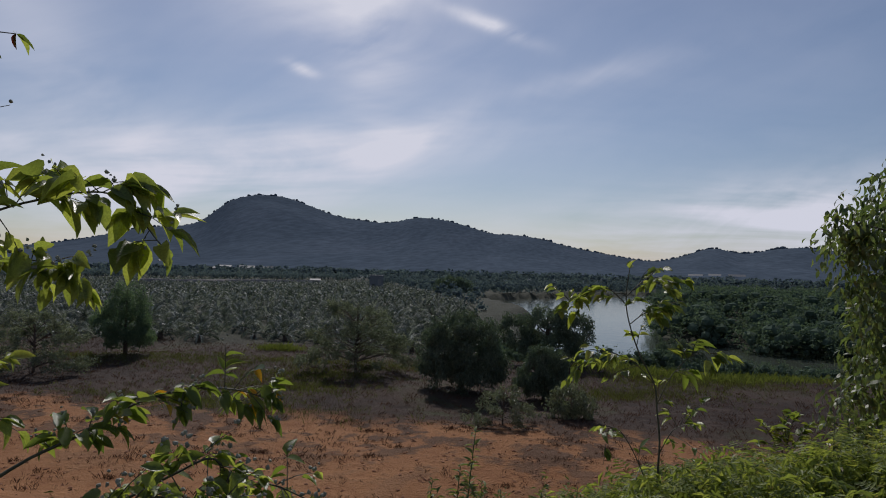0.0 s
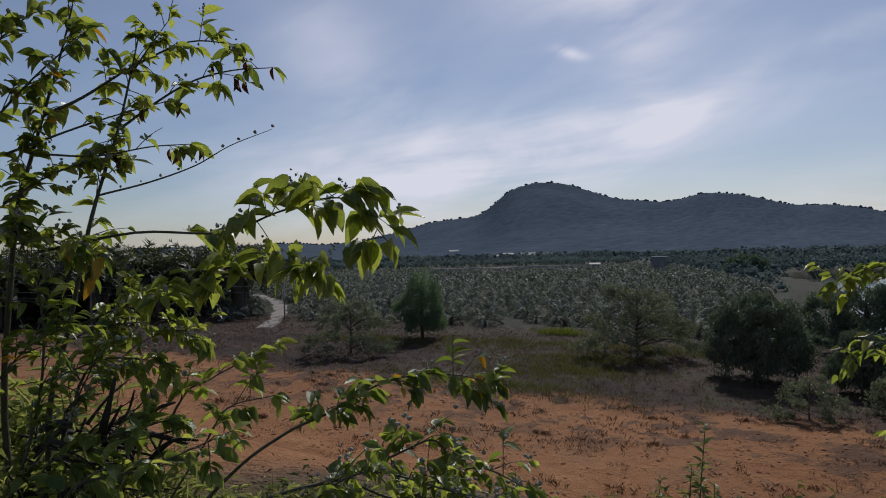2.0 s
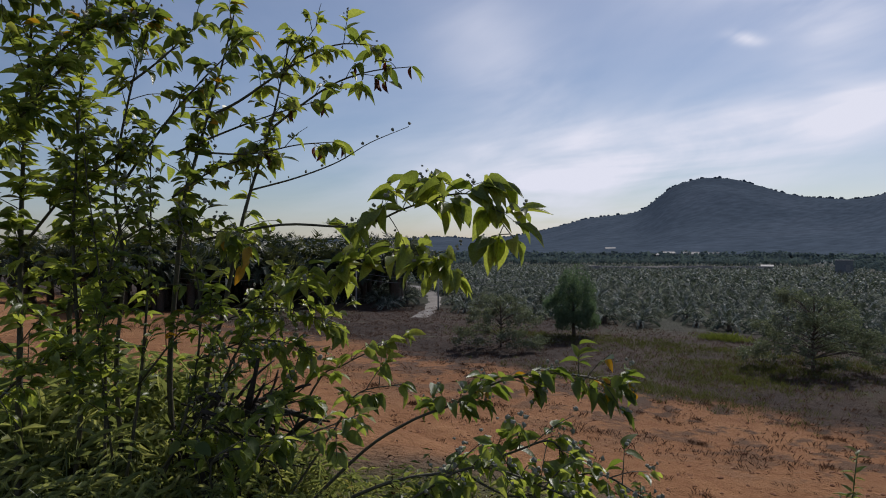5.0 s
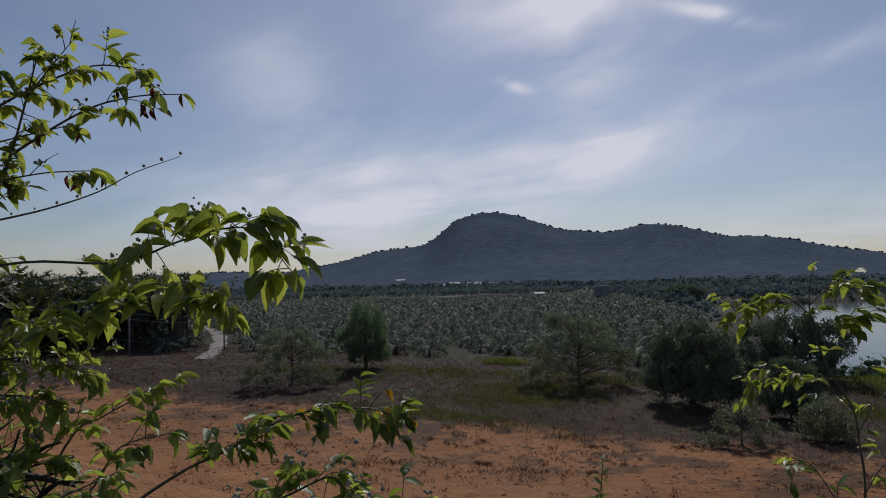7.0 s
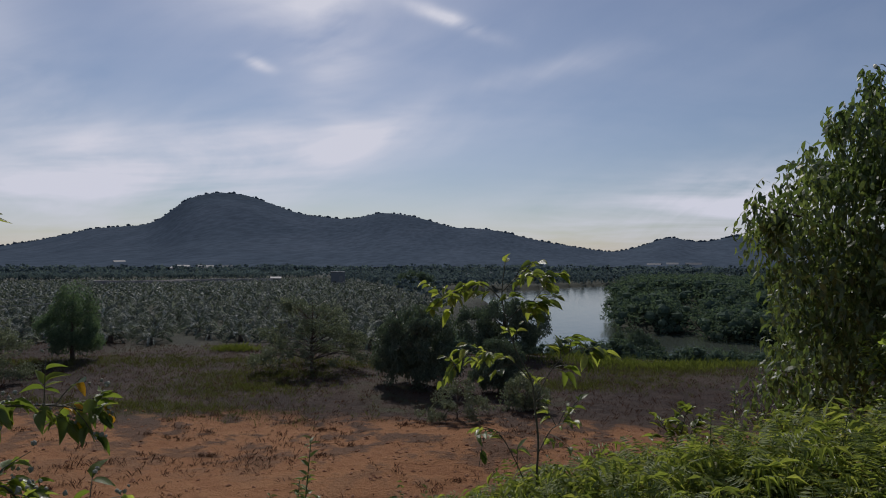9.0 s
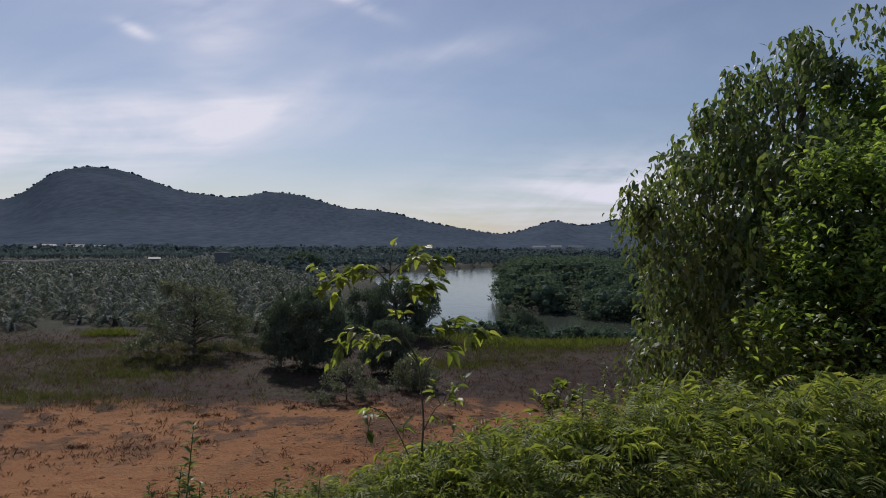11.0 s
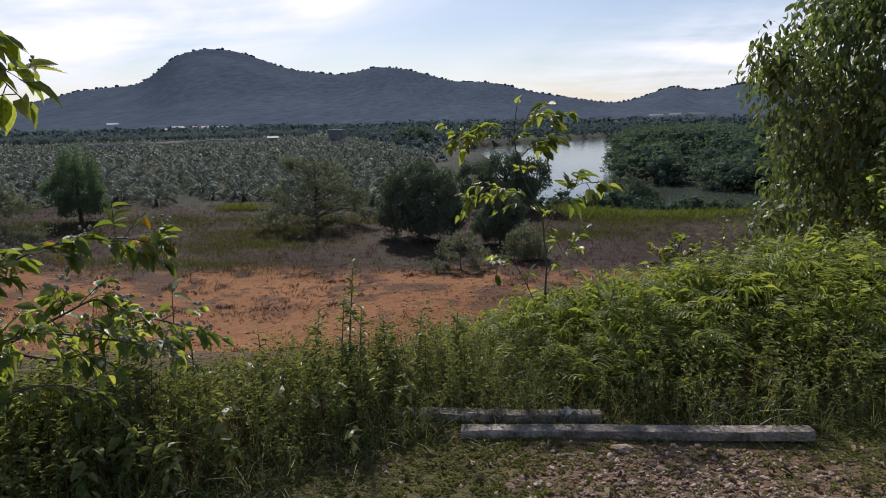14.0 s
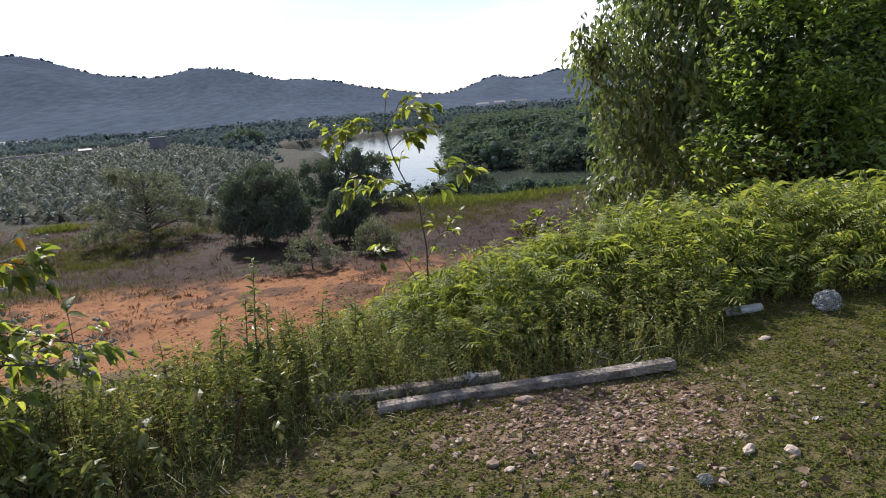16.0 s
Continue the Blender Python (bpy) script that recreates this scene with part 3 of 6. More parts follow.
def weed_plant(seed, leaves=16, size=0.13, low=0.15):
    """An upright stem with narrow leaves, a unit high."""
    g = np.random.default_rng(seed)
    top = (g.normal(0, 0.12), g.normal(0, 0.12), 1.0)
    stem = (np.array([(-0.006, 0, 0), (0.006, 0, 0), (top[0] * 0.3 + 0.005, top[1] * 0.3, 0.5), (top[0] * 0.3, top[1] * 0.3 + 0.005, 0.5), top]), np.array([(0, 1, 2), (0, 2, 3), (3, 2, 4)]))
    u = np.linspace(low, 1.0, leaves)
    p = np.c_[top[0] * u ** 1.6, top[1] * u ** 1.6, u]
    lv = scatter([leaf_small(0.36, 0.1, 0.2)], p, turns(g.uniform(0, 6.28, leaves), g.uniform(-0.3, 0.7, leaves), g.normal(0, 0.3, leaves)), g.uniform(0.6, 1.25, leaves) * size * (1.25 - 0.5 * u))
    return merge(stem, lv)


def arching_spray(seed, leaves=18, reach=0.5):
    """A stem that rises and bends over, with lance-shaped leaves hanging along it; about a unit high."""
    g = np.random.default_rng(seed)
    u = np.linspace(0.25, 1.0, leaves)
    line = lambda w: np.stack([0.03 * np.sin(w * 5 + seed), reach * w ** 2.6, w * (1.25 - 0.3 * w ** 3)], -1)
    ends = line(np.linspace(0, 1, 7))
    vs = np.concatenate([ends + (-0.006, 0, 0), ends + (0.006, 0, 0)])
    ts = [t for i in range(6) for t in ((i, i + 7, i + 8), (i, i + 8, i + 1))]
    yaw = np.where(np.arange(leaves) % 2, 1.0, -1.0) * g.uniform(0.4, 1.5, leaves)
    lv = scatter([leaf_small(0.2, 0.08, 0.35)], line(u), turns(yaw, g.normal(-0.35, 0.35, leaves), g.normal(0, 0.3, leaves)), g.uniform(0.13, 0.25, leaves))
    return merge((vs, np.array(ts)), lv)


def ball(seed, rough=0.3, level=1):
    """A lumpy low mass, a unit in radius."""
    bm = bmesh.new()
    bmesh.ops.create_icosphere(bm, subdivisions=level, radius=1.0)
    g = np.random.default_rng(seed)
    v = np.array([tuple(q.co) for q in bm.verts])
    f = np.array([[q.index for q in p.verts] for p in bm.faces])
    bm.free()
    return v * (1 + rough * g.uniform(-1, 1, len(v)))[:, None], f


# ---------------------------------------------------------------- trees
def crown_leaves(blobs, clumps, leaves, size, g, wide=0.45, droop=0.6, clump=0.32, fill=0.55, shape=leaf_small):
    """Leaves in uneven clumps through a set of ellipsoids (centre and radii). Returns the leaves and the clumps' middles."""
    blobs = np.array(blobs, float)
    vol = blobs[:, 3] * blobs[:, 4] * blobs[:, 5]
    which = g.choice(len(blobs), clumps, p=vol / vol.sum())
    d = g.normal(size=(clumps, 3))
    d /= np.linalg.norm(d, axis=1)[:, None]
    rad = g.uniform(fill, 1.02, clumps) ** 0.7
    mid = blobs[which, :3] + d * rad[:, None] * blobs[which, 3:]
    own = g.integers(0, clumps, leaves)
    sag = g.normal(size=(leaves, 3))
    sag *= (g.uniform(0, 1, leaves) ** 0.4 / np.linalg.norm(sag, axis=1))[:, None] * clump * blobs[which, 3:].mean() * g.uniform(0.7, 1.5, clumps)[own][:, None]
    p = mid[own] + sag * (1, 1, 1.25)
    kinds = [shape(wide, 0.1, 0.2), shape(wide * 0.8, 0.16, 0.35)]
    r = turns(g.uniform(0, 6.28, leaves), g.normal(-droop, 0.45, leaves), g.normal(0, 0.5, leaves))
    return scatter(kinds, p, r, g.uniform(0.7, 1.3, leaves) * size, g.integers(0, 2, leaves)), mid


def tree(label, base, blobs, clumps, leaves, size, mat, trunk=(0.14, 0.05), limbs=12, seed=1, wide=0.45, droop=0.6, clump=0.32, fill=0.55, category="tree", sink=0.15, name="tree", shape=leaf_small):
    g = np.random.default_rng(seed)
    x, y = base
    top = empty(name, (x, y, float(ground_z(x, y)) - sink), label, category)
    (v, f), mid = crown_leaves(blobs, clumps, leaves, size, g, wide, droop, clump, fill, shape)
    high = max(b[2] for b in blobs)
    cx = np.average([b[0] for b in blobs], weights=[b[3] for b in blobs])
    cy = np.average([b[1] for b in blobs], weights=[b[3] for b in blobs])
    line = [(0, 0, 0), (cx * 0.2 + g.normal(0, 0.06), cy * 0.2, high * 0.35), (cx * 0.7, cy * 0.7 + g.normal(0, 0.1), high * 0.7), (cx, cy, high)]
    part("trunk", tube(line, trunk[0], trunk[1], 8, 4, 0.08), BARK, top, smooth=True)
    smooth_line = curve_points(line, 6)
    for i in g.choice(len(mid), min(limbs, len(mid)), replace=False):
        end = Vector(mid[i])
        start = min(smooth_line, key=lambda q: abs(q.z - end.z * 0.72))
        bend = start.lerp(end, 0.5) + Vector((0, 0, 0.12 * (end - start).length))
        part("limb", tube([start, bend, end], trunk[1] * 0.8, trunk[1] * 0.18, 5, 3), BARK, top, smooth=True)
    part("crown", (v, f), mat, top)
    return top


def sprays(n, wide, low, high, seed, flat=0.16, size=0.75):
    """Flat sprays of foliage set under a dome, for open tiered crowns."""
    g = np.random.default_rng(seed)
    out = []
    for k in range(n):
        u, a = math.sqrt((k + 0.5) / n), k * 2.4 + g.normal(0, 0.3)
        r = wide * u
        z = max(low, high - (high - low) * (0.15 * u + 0.85 * u ** 3) - g.uniform(0, 0.5) * (high - low))
        s = size * g.uniform(0.7, 1.25)
        out.append((r * math.cos(a), r * math.sin(a), z, s, s * 0.9, flat))
    return out


def far_crown(seed, leaves, size, lumps=5):
    """A leafy crown for woods far off, about a unit in radius, standing on z = 0."""
    g = np.random.default_rng(seed)
    blobs = [(g.normal(0, 0.35), g.normal(0, 0.35), g.uniform(0.6, 1.4), 0.6, 0.6, 0.55) for _ in range(lumps)]
    pieces = [crown_leaves(blobs, 30, leaves, size, g, 0.75, 0.35, 0.3, 0.8)[0]]
    for k, b in enumerate(blobs):
        v, f = ball(seed * 7 + k, 0.25, 1)
        pieces.append((v * (0.27, 0.27, 0.25) + b[:3], f))
    return merge(*pieces)


# ---------------------------------------------------------------- palms
def palm_frond(pairs, long, rise, sag, leaflet, seed, keel=0.9):
    """One arching frond: a rib with two rows of leaflets, raised on both sides of it."""
    g = np.random.default_rng(seed)
    us = np.linspace(0, 1, pairs + 1)
    path = np.stack([0 * us, long * us * (1 - 0.12 * us), rise * us - sag * us * us], -1)
    vs, ts = [tuple(q) for q in path], []
    for i in range(pairs):
        size = leaflet * (math.sin(math.pi * min(0.95, us[i] * 0.8 + 0.16)) ** 0.6)
        for s in (-1, 1):
            tip = path[i] + np.array((s * size * 0.7, size * 0.7, size * g.uniform(-0.3, keel)))
            vs.append(tuple(tip))
            ts.append((i, i + 1, len(vs) - 1) if s > 0 else (i + 1, i, len(vs) - 1))
    return np.array(vs), np.array(ts)


def palm_crown(seed, fronds=24, pairs=16, long=2.2, leaflet=0.3):
    g = np.random.default_rng(seed)
    kinds = [palm_frond(pairs, long * f, long * r, long * s, leaflet, seed * 9 + i)
             for i, (f, r, s) in enumerate([(0.6, 0.95, 0.45), (0.85, 0.75, 0.7), (1.0, 0.5, 0.75), (1.0, 0.22, 0.62)])]
    pick = np.arange(fronds) * 4 // fronds
    yaw = np.arange(fronds) * 2.4 + g.normal(0, 0.25, fronds)
    return scatter(kinds, np.zeros((fronds, 3)), turns(yaw, g.normal(0, 0.08, fronds), g.normal(0, 0.2, fronds)), g.uniform(0.85, 1.1, fronds), pick)


def grid_places(x0, x1, y0, y1, pitch, jitter, g):
    rows = []
    for j, yy in enumerate(np.arange(y0, y1, pitch * 0.866)):
        xs = np.arange(x0, x1, pitch) + (pitch / 2 if j % 2 else 0)
        rows.append(np.c_[xs, np.full(len(xs), yy)])
    p = np.concatenate(rows)
    return p + g.normal(0, jitter, p.shape)


def in_plantation(p):
    x, y = p[:, 0], p[:, 1]
    r, az = np.hypot(x, y), np.degrees(np.arctan2(x, y))
    front = np.interp(x, [-140, -83, -55, -37, -13, -8], [52, 54, 56, 61, 60, 60]) + 2.5 * wave(x, y, 0.2, 6)
    return (y > front) & (r < 385) & (az > -64) & (az < np.interp(r, [60, 120, 200, 385], [-9.5, -8.5, -12, -17])) & (wet(x, y) < -8)


def build_plantation():
    g = np.random.default_rng(21)
    p = grid_places(-360, 10, 50, 390, 4.3, 0.7, g)
    p = p[in_plantation(p)]
    # keep the pale track clear
    tx = np.interp(p[:, 1], [50, 72, 96], [-58, -80, -115])
    p = p[~((np.abs(p[:, 0] - tx) < 4.5) & (p[:, 1] < 100))]
    far_x = np.interp(p[:, 1], [250, 262, 282, 298, 306], [-176, -160, -151, -140, -124])
    p = p[~((np.abs(p[:, 0] - far_x) < 9) & (p[:, 1] > 246) & (p[:, 1] < 310))]
    p = p[np.argsort(np.hypot(p[:, 0] + 30, p[:, 1]))]
    z = ground_z(p[:, 0], p[:, 1])
    firsts = []
    for k in range(4):
        top = empty("oil_palm", (p[k, 0], p[k, 1], z[k]), "young oil palm with grey-green arching fronds in a plantation row", "palm", "plantation palms")
        part("trunk", tube([(0, 0, -0.1), (0.02, 0, 0.25), (0, 0.02, 0.5)], 0.24, 0.18, 8, 2, 0.15), BARK, top, smooth=True)
        v, f = palm_crown(k + 3)
        part("crown", (v + (0, 0, 0.45), f), PALM, top)
        firsts.append(top)
    near = 290
    for i in range(4, near):
        m = pose(p[i, 0], p[i, 1], z[i], 0, 0, g.uniform(0, 360)) @ Matrix.Scale(g.uniform(0.9, 1.3), 4)
        c = copy_thing(firsts[i % 4], m)
        c.scale = m.to_scale()
    rest = p[near:]
    zr = z[near:] + 0.45
    kinds = [palm_crown(40 + k, 18, 8, 2.2, 0.3) for k in range(4)] + [palm_crown(50 + k, 10, 3, 2.3, 0.45) for k in range(4)]
    n = len(rest)
    far = (np.hypot(rest[:, 0], rest[:, 1]) > 140) * 4
    stuff("oil_palm_field", scatter(kinds, np.c_[rest, zr], turns(g.uniform(0, 6.28, n), np.zeros(n), np.zeros(n)), g.uniform(0.9, 1.3, n), g.integers(0, 4, n) + far),
          PALM, "rows of young grey-green oil palms covering the plain", "palm plantation")
    # taller, older palms beyond the field
    first = None
    for i in range(130):
        az, r = radians(g.uniform(-80, -50.5)), g.uniform(92, 140)
        x, y = r * math.sin(az), r * math.cos(az)
        zz = float(ground_z(x, y))
        if first is None:
            first = empty("tall_palm", (x, y, zz), "tall mature oil palm with a dark drooping crown", "palm", "tall palms by the track")
            part("trunk", tube([(0, 0, -0.2), (0.08, 0, 1.8), (0, 0.05, 3.6)], 0.3, 0.24, 7, 3, 0.1), BARK, first, smooth=True)
            v, f = palm_crown(77, 34, 14, 3.8, 0.7)
            part("crown", (v + (0, 0, 3.4), f), PALM_DARK, first)
        else:
            s = g.uniform(1.35, 1.9)
            c = copy_thing(first, pose(x, y, zz, 0, 0, g.uniform(0, 360)))
            c.scale = (s, s, s)
    n = 620
    az, r = np.radians(g.uniform(-70, -19, n)), g.uniform(390, 450, n)
    x, y = r * np.sin(az), r * np.cos(az)
    crowns = [palm_crown(90 + k, 15, 6, 3.4, 0.7) for k in range(3)]
    trunk = tube([(0, 0, -2.9), (0, 0, 0.2)], 0.28, 0.22, 5, 1)
    kinds = [merge(trunk, c) for c in crowns]
    s = g.uniform(0.75, 1.15, n)
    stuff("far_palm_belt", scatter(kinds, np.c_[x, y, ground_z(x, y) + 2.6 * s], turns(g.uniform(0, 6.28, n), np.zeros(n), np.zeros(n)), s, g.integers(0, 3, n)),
          WOODS_HAZED, "belt of mature palms along the far edge of the plantation", "palm belt")


build_plantation()


# ---------------------------------------------------------------- woods on the hills and along the river
def build_woods():
    g = np.random.default_rng(31)
    # one closed canopy over the hills, lumpy with single crowns, and taller trees standing out of it
    angles = np.radians(np.arange(-64, 26, 0.2))
    radii = np.concatenate([np.linspace(640, 1300, 50), np.linspace(1310, 2060, 95)])
    rr, aa = np.meshgrid(radii, angles, indexing="ij")
    rr = rr + g.uniform(-2, 2, rr.shape)
    aa = aa + g.uniform(-0.0012, 0.0012, aa.shape)
    x, y = rr * np.sin(aa), rr * np.cos(aa)
    lump = g.normal(0, 1, x.shape)
    soft = sum(np.roll(np.roll(lump, a, 0), b, 1) for a in (-1, 0, 1) for b in (-2, -1, 0, 1, 2)) / 15
    lump = 1.2 * soft
    z = ground_z(x, y) + 4.0 + lump - 14.0 * step(wet(x, y), -12, -4)
    m = len(angles)
    i, k = np.meshgrid(np.arange(len(radii) - 1), np.arange(m - 1), indexing="ij")
    a = i * m + k
    t = np.concatenate([np.stack([a, a + m, a + m + 1], -1).reshape(-1, 3), np.stack([a, a + m + 1, a + 1], -1).reshape(-1, 3)])
    stuff("hill_forest", (np.stack([x, y, z], -1).reshape(-1, 3), t), HAZED_FOREST, "dense forest covering the hills, distance haze in its colour", "forest", smooth=True)
    n = 1500
    az, r = np.radians(g.uniform(-62, 24, n) + 0.35 * np.sin(np.arange(n) * 0.37)), g.uniform(1800, 1960, n)
    az[:3], r[:3] = np.radians((15.4, 15.75, -2.0)), 1900
    x, y = r * np.sin(az), r * np.cos(az)
    size = 1.6 + 3.6 * g.uniform(0, 1, n) ** 3
    size[:3] = 7.5
    kinds = [ball(k, 0.3, 1) for k in range(5)]
    sc = np.c_[size, size, size * g.uniform(0.6, 1.1, n)]
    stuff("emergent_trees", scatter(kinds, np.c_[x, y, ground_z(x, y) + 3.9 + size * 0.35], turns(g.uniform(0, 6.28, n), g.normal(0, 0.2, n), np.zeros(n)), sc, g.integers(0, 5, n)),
          HAZED_FOREST, "taller crowns standing out of the hill forest", "forest", smooth=True)
    # trees on the plain between the plantation and the hills
    n = 2600
    az = np.radians(g.uniform(-70, 44, n))
    r = 430 + 260 * g.uniform(0, 1, n)
    x, y = r * np.sin(az), r * np.cos(az)
    keep = (wet(x, y) < -4) & (np.abs(r - 470) > 6)
    x, y = x[keep], y[keep]
    n = len(x)
    kinds = [far_crown(100 + k, 14, 0.55, 2) for k in range(4)]
    size = g.uniform(2.2, 4.6, n)
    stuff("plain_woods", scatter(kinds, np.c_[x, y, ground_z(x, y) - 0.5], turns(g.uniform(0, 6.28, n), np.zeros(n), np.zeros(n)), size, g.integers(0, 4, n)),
          WOODS_HAZED, "scattered woodland on the plain before the hills", "woods")
    # far bank and mangroves
    p = np.c_[g.uniform(-140, 330, 16000), g.uniform(62, 470, 16000)]
    w = wet(p[:, 0], p[:, 1])
    az = np.degrees(np.arctan2(p[:, 0], p[:, 1]))
    r = np.hypot(p[:, 0], p[:, 1])
    right = (w < 0.6) & (p[:, 0] > 10) & (p[:, 1] > 96) & (az > 4) & (az < 24) & (p[:, 1] < np.interp(p[:, 0], [20, 50, 250], [345, 350, 480]))
    left = (w < -1.0) & (az > -17) & (az < 12) & (r > 66) & ~in_plantation(p) & (p[:, 0] < 60) & ((p[:, 1] > 150) | (p[:, 0] < -3))
    q = p[right]
    q = q[np.argsort(np.hypot(q[:, 0] - 25, q[:, 1] - 100))][:850]
    kinds = [far_crown(200 + k, 150, 0.16, 3) for k in range(5)]
    n = len(q)
    size = g.uniform(1.7, 2.7, n) * np.interp(q[:, 1], [100, 150, 300], [1.35, 1.2, 1.15])
    stuff("mangrove_wood", scatter(kinds, np.c_[q, np.maximum(ground_z(q[:, 0], q[:, 1]), WATER_Z - 0.2) - 0.7], turns(g.uniform(0, 6.28, n), np.zeros(n), np.zeros(n)), np.c_[size * 1.25, size * 1.25, size * 1.1], g.integers(0, 5, n)),
          MANGROVE, "dense green mangroves along the river bank", "mangroves")
    left = left & ((az < -7.3) | (p[:, 1] > np.interp(p[:, 0], [-60, -28, -14, 4, 26, 50], [204, 234, 268, 293, 325, 356])))
    q = p[left][:900]
    n = len(q)
    kinds = [far_crown(300 + k, 34, 0.4, 3) for k in range(4)]
    size = g.uniform(1.3, 2.4, n) * np.interp(q[:, 1], [60, 120, 220], [0.45, 0.6, 1.1])
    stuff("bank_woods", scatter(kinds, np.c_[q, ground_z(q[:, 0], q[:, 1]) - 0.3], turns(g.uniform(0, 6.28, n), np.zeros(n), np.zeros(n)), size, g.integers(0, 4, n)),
          WOODS_HAZED, "low trees on the far river bank, painted haze in their colour", "woods")
    # shrubs on the near shore
    q = np.c_[g.uniform(-9, 34, 900), g.uniform(56, 84, 900)]
    w = wet(q[:, 0], q[:, 1])
    q = q[(w < -1.5) & (q[:, 1] > 60 + 0.15 * q[:, 0])][:260]
    n = len(q)
    kinds = [far_crown(400 + k, 150, 0.17) for k in range(4)]
    size = g.uniform(0.6, 1.25, n)
    stuff("shore_shrubs", scatter(kinds, np.c_[q, ground_z(q[:, 0], q[:, 1]) - 0.2], turns(g.uniform(0, 6.28, n), np.zeros(n), np.zeros(n)), size, g.integers(0, 4, n)),
          MANGROVE, "tangled green shrubs along the near shore", "shrubs")


build_woods()

# single trees on the shelf and its margin
tree("dense dark rounded tree at the edge of the red clearing", (-6.8, 43.0), [(0.1, 0, 3.3, 2.3, 2.1, 1.8), (-0.9, 0, 2.2, 2.1, 2.0, 1.4), (1.0, 0, 2.1, 2.0, 2.0, 1.4), (-1.2, 0.2, 3.3, 1.4, 1.4, 1.1), (1.3, 0, 3.5, 1.3, 1.3, 1.0), (0.1, -0.6, 1.3, 2.2, 1.9, 0.9)], 210, 30000, 0.19, TREE_DARK, (0.2, 0.09), 14, 3, clump=0.2, fill=0.62)
tree("small dense dark round tree beside a larger one", (-1.4, 42.2), [(0, 0, 2.1, 1.6, 1.5, 1.3), (0.2, 0, 2.6, 1.1, 1.1, 0.8), (-0.4, 0, 1.4, 1.5, 1.4, 0.9), (0.5, 0, 1.4, 1.3, 1.3, 0.9)], 120, 16000, 0.16, TREE_DARK, (0.14, 0.06), 10, 4, clump=0.22, fill=0.62)
tree("broad dark tree standing behind two rounder ones", (-1.9, 56.0), [(0, 0, 3.4, 2.2, 2.0, 1.5), (2.3, 0, 2.9, 1.6, 1.6, 1.4), (-2.4, 0.4, 2.7, 1.6, 1.6, 1.4), (1.1, 0, 4.1, 1.0, 1.0, 0.7), (0.2, 0, 1.6, 2.9, 2.0, 1.1)], 170, 17000, 0.22, TREE_DARK, (0.18, 0.08), 22, 5, clump=0.22, fill=0.6)
tree("conical dense green tree before the palm field", (-36.0, 49.6), [(0.1, 0, 5.4, 1.1, 1.1, 1.0), (0, 0, 4.2, 1.8, 1.7, 1.2), (-0.3, 0, 2.8, 2.5, 2.2, 1.2), (0.2, 0, 1.6, 2.1, 1.9, 0.8)], 240, 13000, 0.19, TREE_CONE, (0.18, 0.05), 16, 6, clump=0.22)
tree("thin umbrella-shaped tree with sparse pale foliage", (-15.4, 47.6), sprays(90, 4.0, 1.2, 5.6, 7, 0.1, 0.85), 380, 12500, 0.18, TREE_SILVER, (0.12, 0.045), 80, 7, clump=0.5, fill=0.3, droop=0.1)
tree("low sparse pale-leaved tree on the dry grass", (-36.0, 39.9), sprays(64, 3.4, 0.8, 4.7, 8, 0.14, 0.8), 260, 9500, 0.17, TREE_SILVER, (0.1, 0.035), 56, 8, clump=0.5, fill=0.3, droop=0.15)
tree("small grey-green bush with tiered branches on red soil", (-3.1, 34.0), sprays(26, 1.75, 0.5, 2.3, 9, 0.05, 0.5), 110, 4200, 0.11, TREE_SILVER, (0.045, 0.015), 34, 9, clump=0.5, fill=0.3, droop=0.05, category="bush", name="bush")
tree("scrubby grey-green bush beside a dark tree", (0.3, 36.2), [(0, 0, 1.2, 1.0, 0.9, 0.9), (0.6, 0, 0.8, 0.8, 0.8, 0.7), (-0.6, 0, 0.7, 0.7, 0.7, 0.6)], 60, 3200, 0.15, TREE_SILVER, (0.05, 0.02), 14, 19, clump=0.3, category="bush", name="bush")
tree("dark tree standing at the mouth of the creek", (11.2, 76.0), [(0, 0, 3.0, 1.8, 1.8, 1.4), (1.2, 0, 2.1, 1.9, 1.8, 1.3), (-1.2, 0, 1.9, 1.6, 1.6, 1.3), (0.2, 0, 1.1, 2.3, 2.0, 0.9)], 130, 9500, 0.24, TREE_DARK, (0.16, 0.07), 10, 10, clump=0.24)
tree("tall dark tree among palms near the river", (-43.0, 242.0), [(0, 0, 3.0, 4.5, 4, 2.6), (3.6, 0, 2.4, 3.6, 4, 2.0), (-3.6, 0, 2.4, 3.6, 4, 2.1)], 110, 5200, 0.7, TREE_DARK, (0.4, 0.16), 8, 11)
tree("tall domed tree with drooping leaves behind the ferns", (7.0, 10.5), [(-0.1, 0, 3.0, 2.8, 2.5, 2.3), (-0.15, 0, 5.2, 2.75, 2.4, 1.8), (0.0, 0, 6.7, 1.9, 1.8, 1.2), (0.4, 0, 7.7, 1.2, 1.2, 0.7), (-1.9, 0, 5.6, 1.0, 1.0, 0.9)], 760, 46000, 0.15, TREE_MID, (0.16, 0.06), 44, 12, wide=0.4, droop=0.85, clump=0.13, fill=0.62, shape=leaf_oval)
tree("leafy tree with bright oblong leaves beside a taller one", (8.9, 9.4), [(0, 0, 2.6, 2.5, 2.4, 2.4), (-0.4, -0.2, 4.8, 2.1, 1.9, 2.0), (0.6, 0, 6.4, 1.6, 1.5, 1.3)], 360, 30000, 0.14, TREE_BRIGHT, (0.15, 0.06), 30, 13, wide=0.42, droop=0.1, clump=0.17, fill=0.62, shape=leaf_oval)
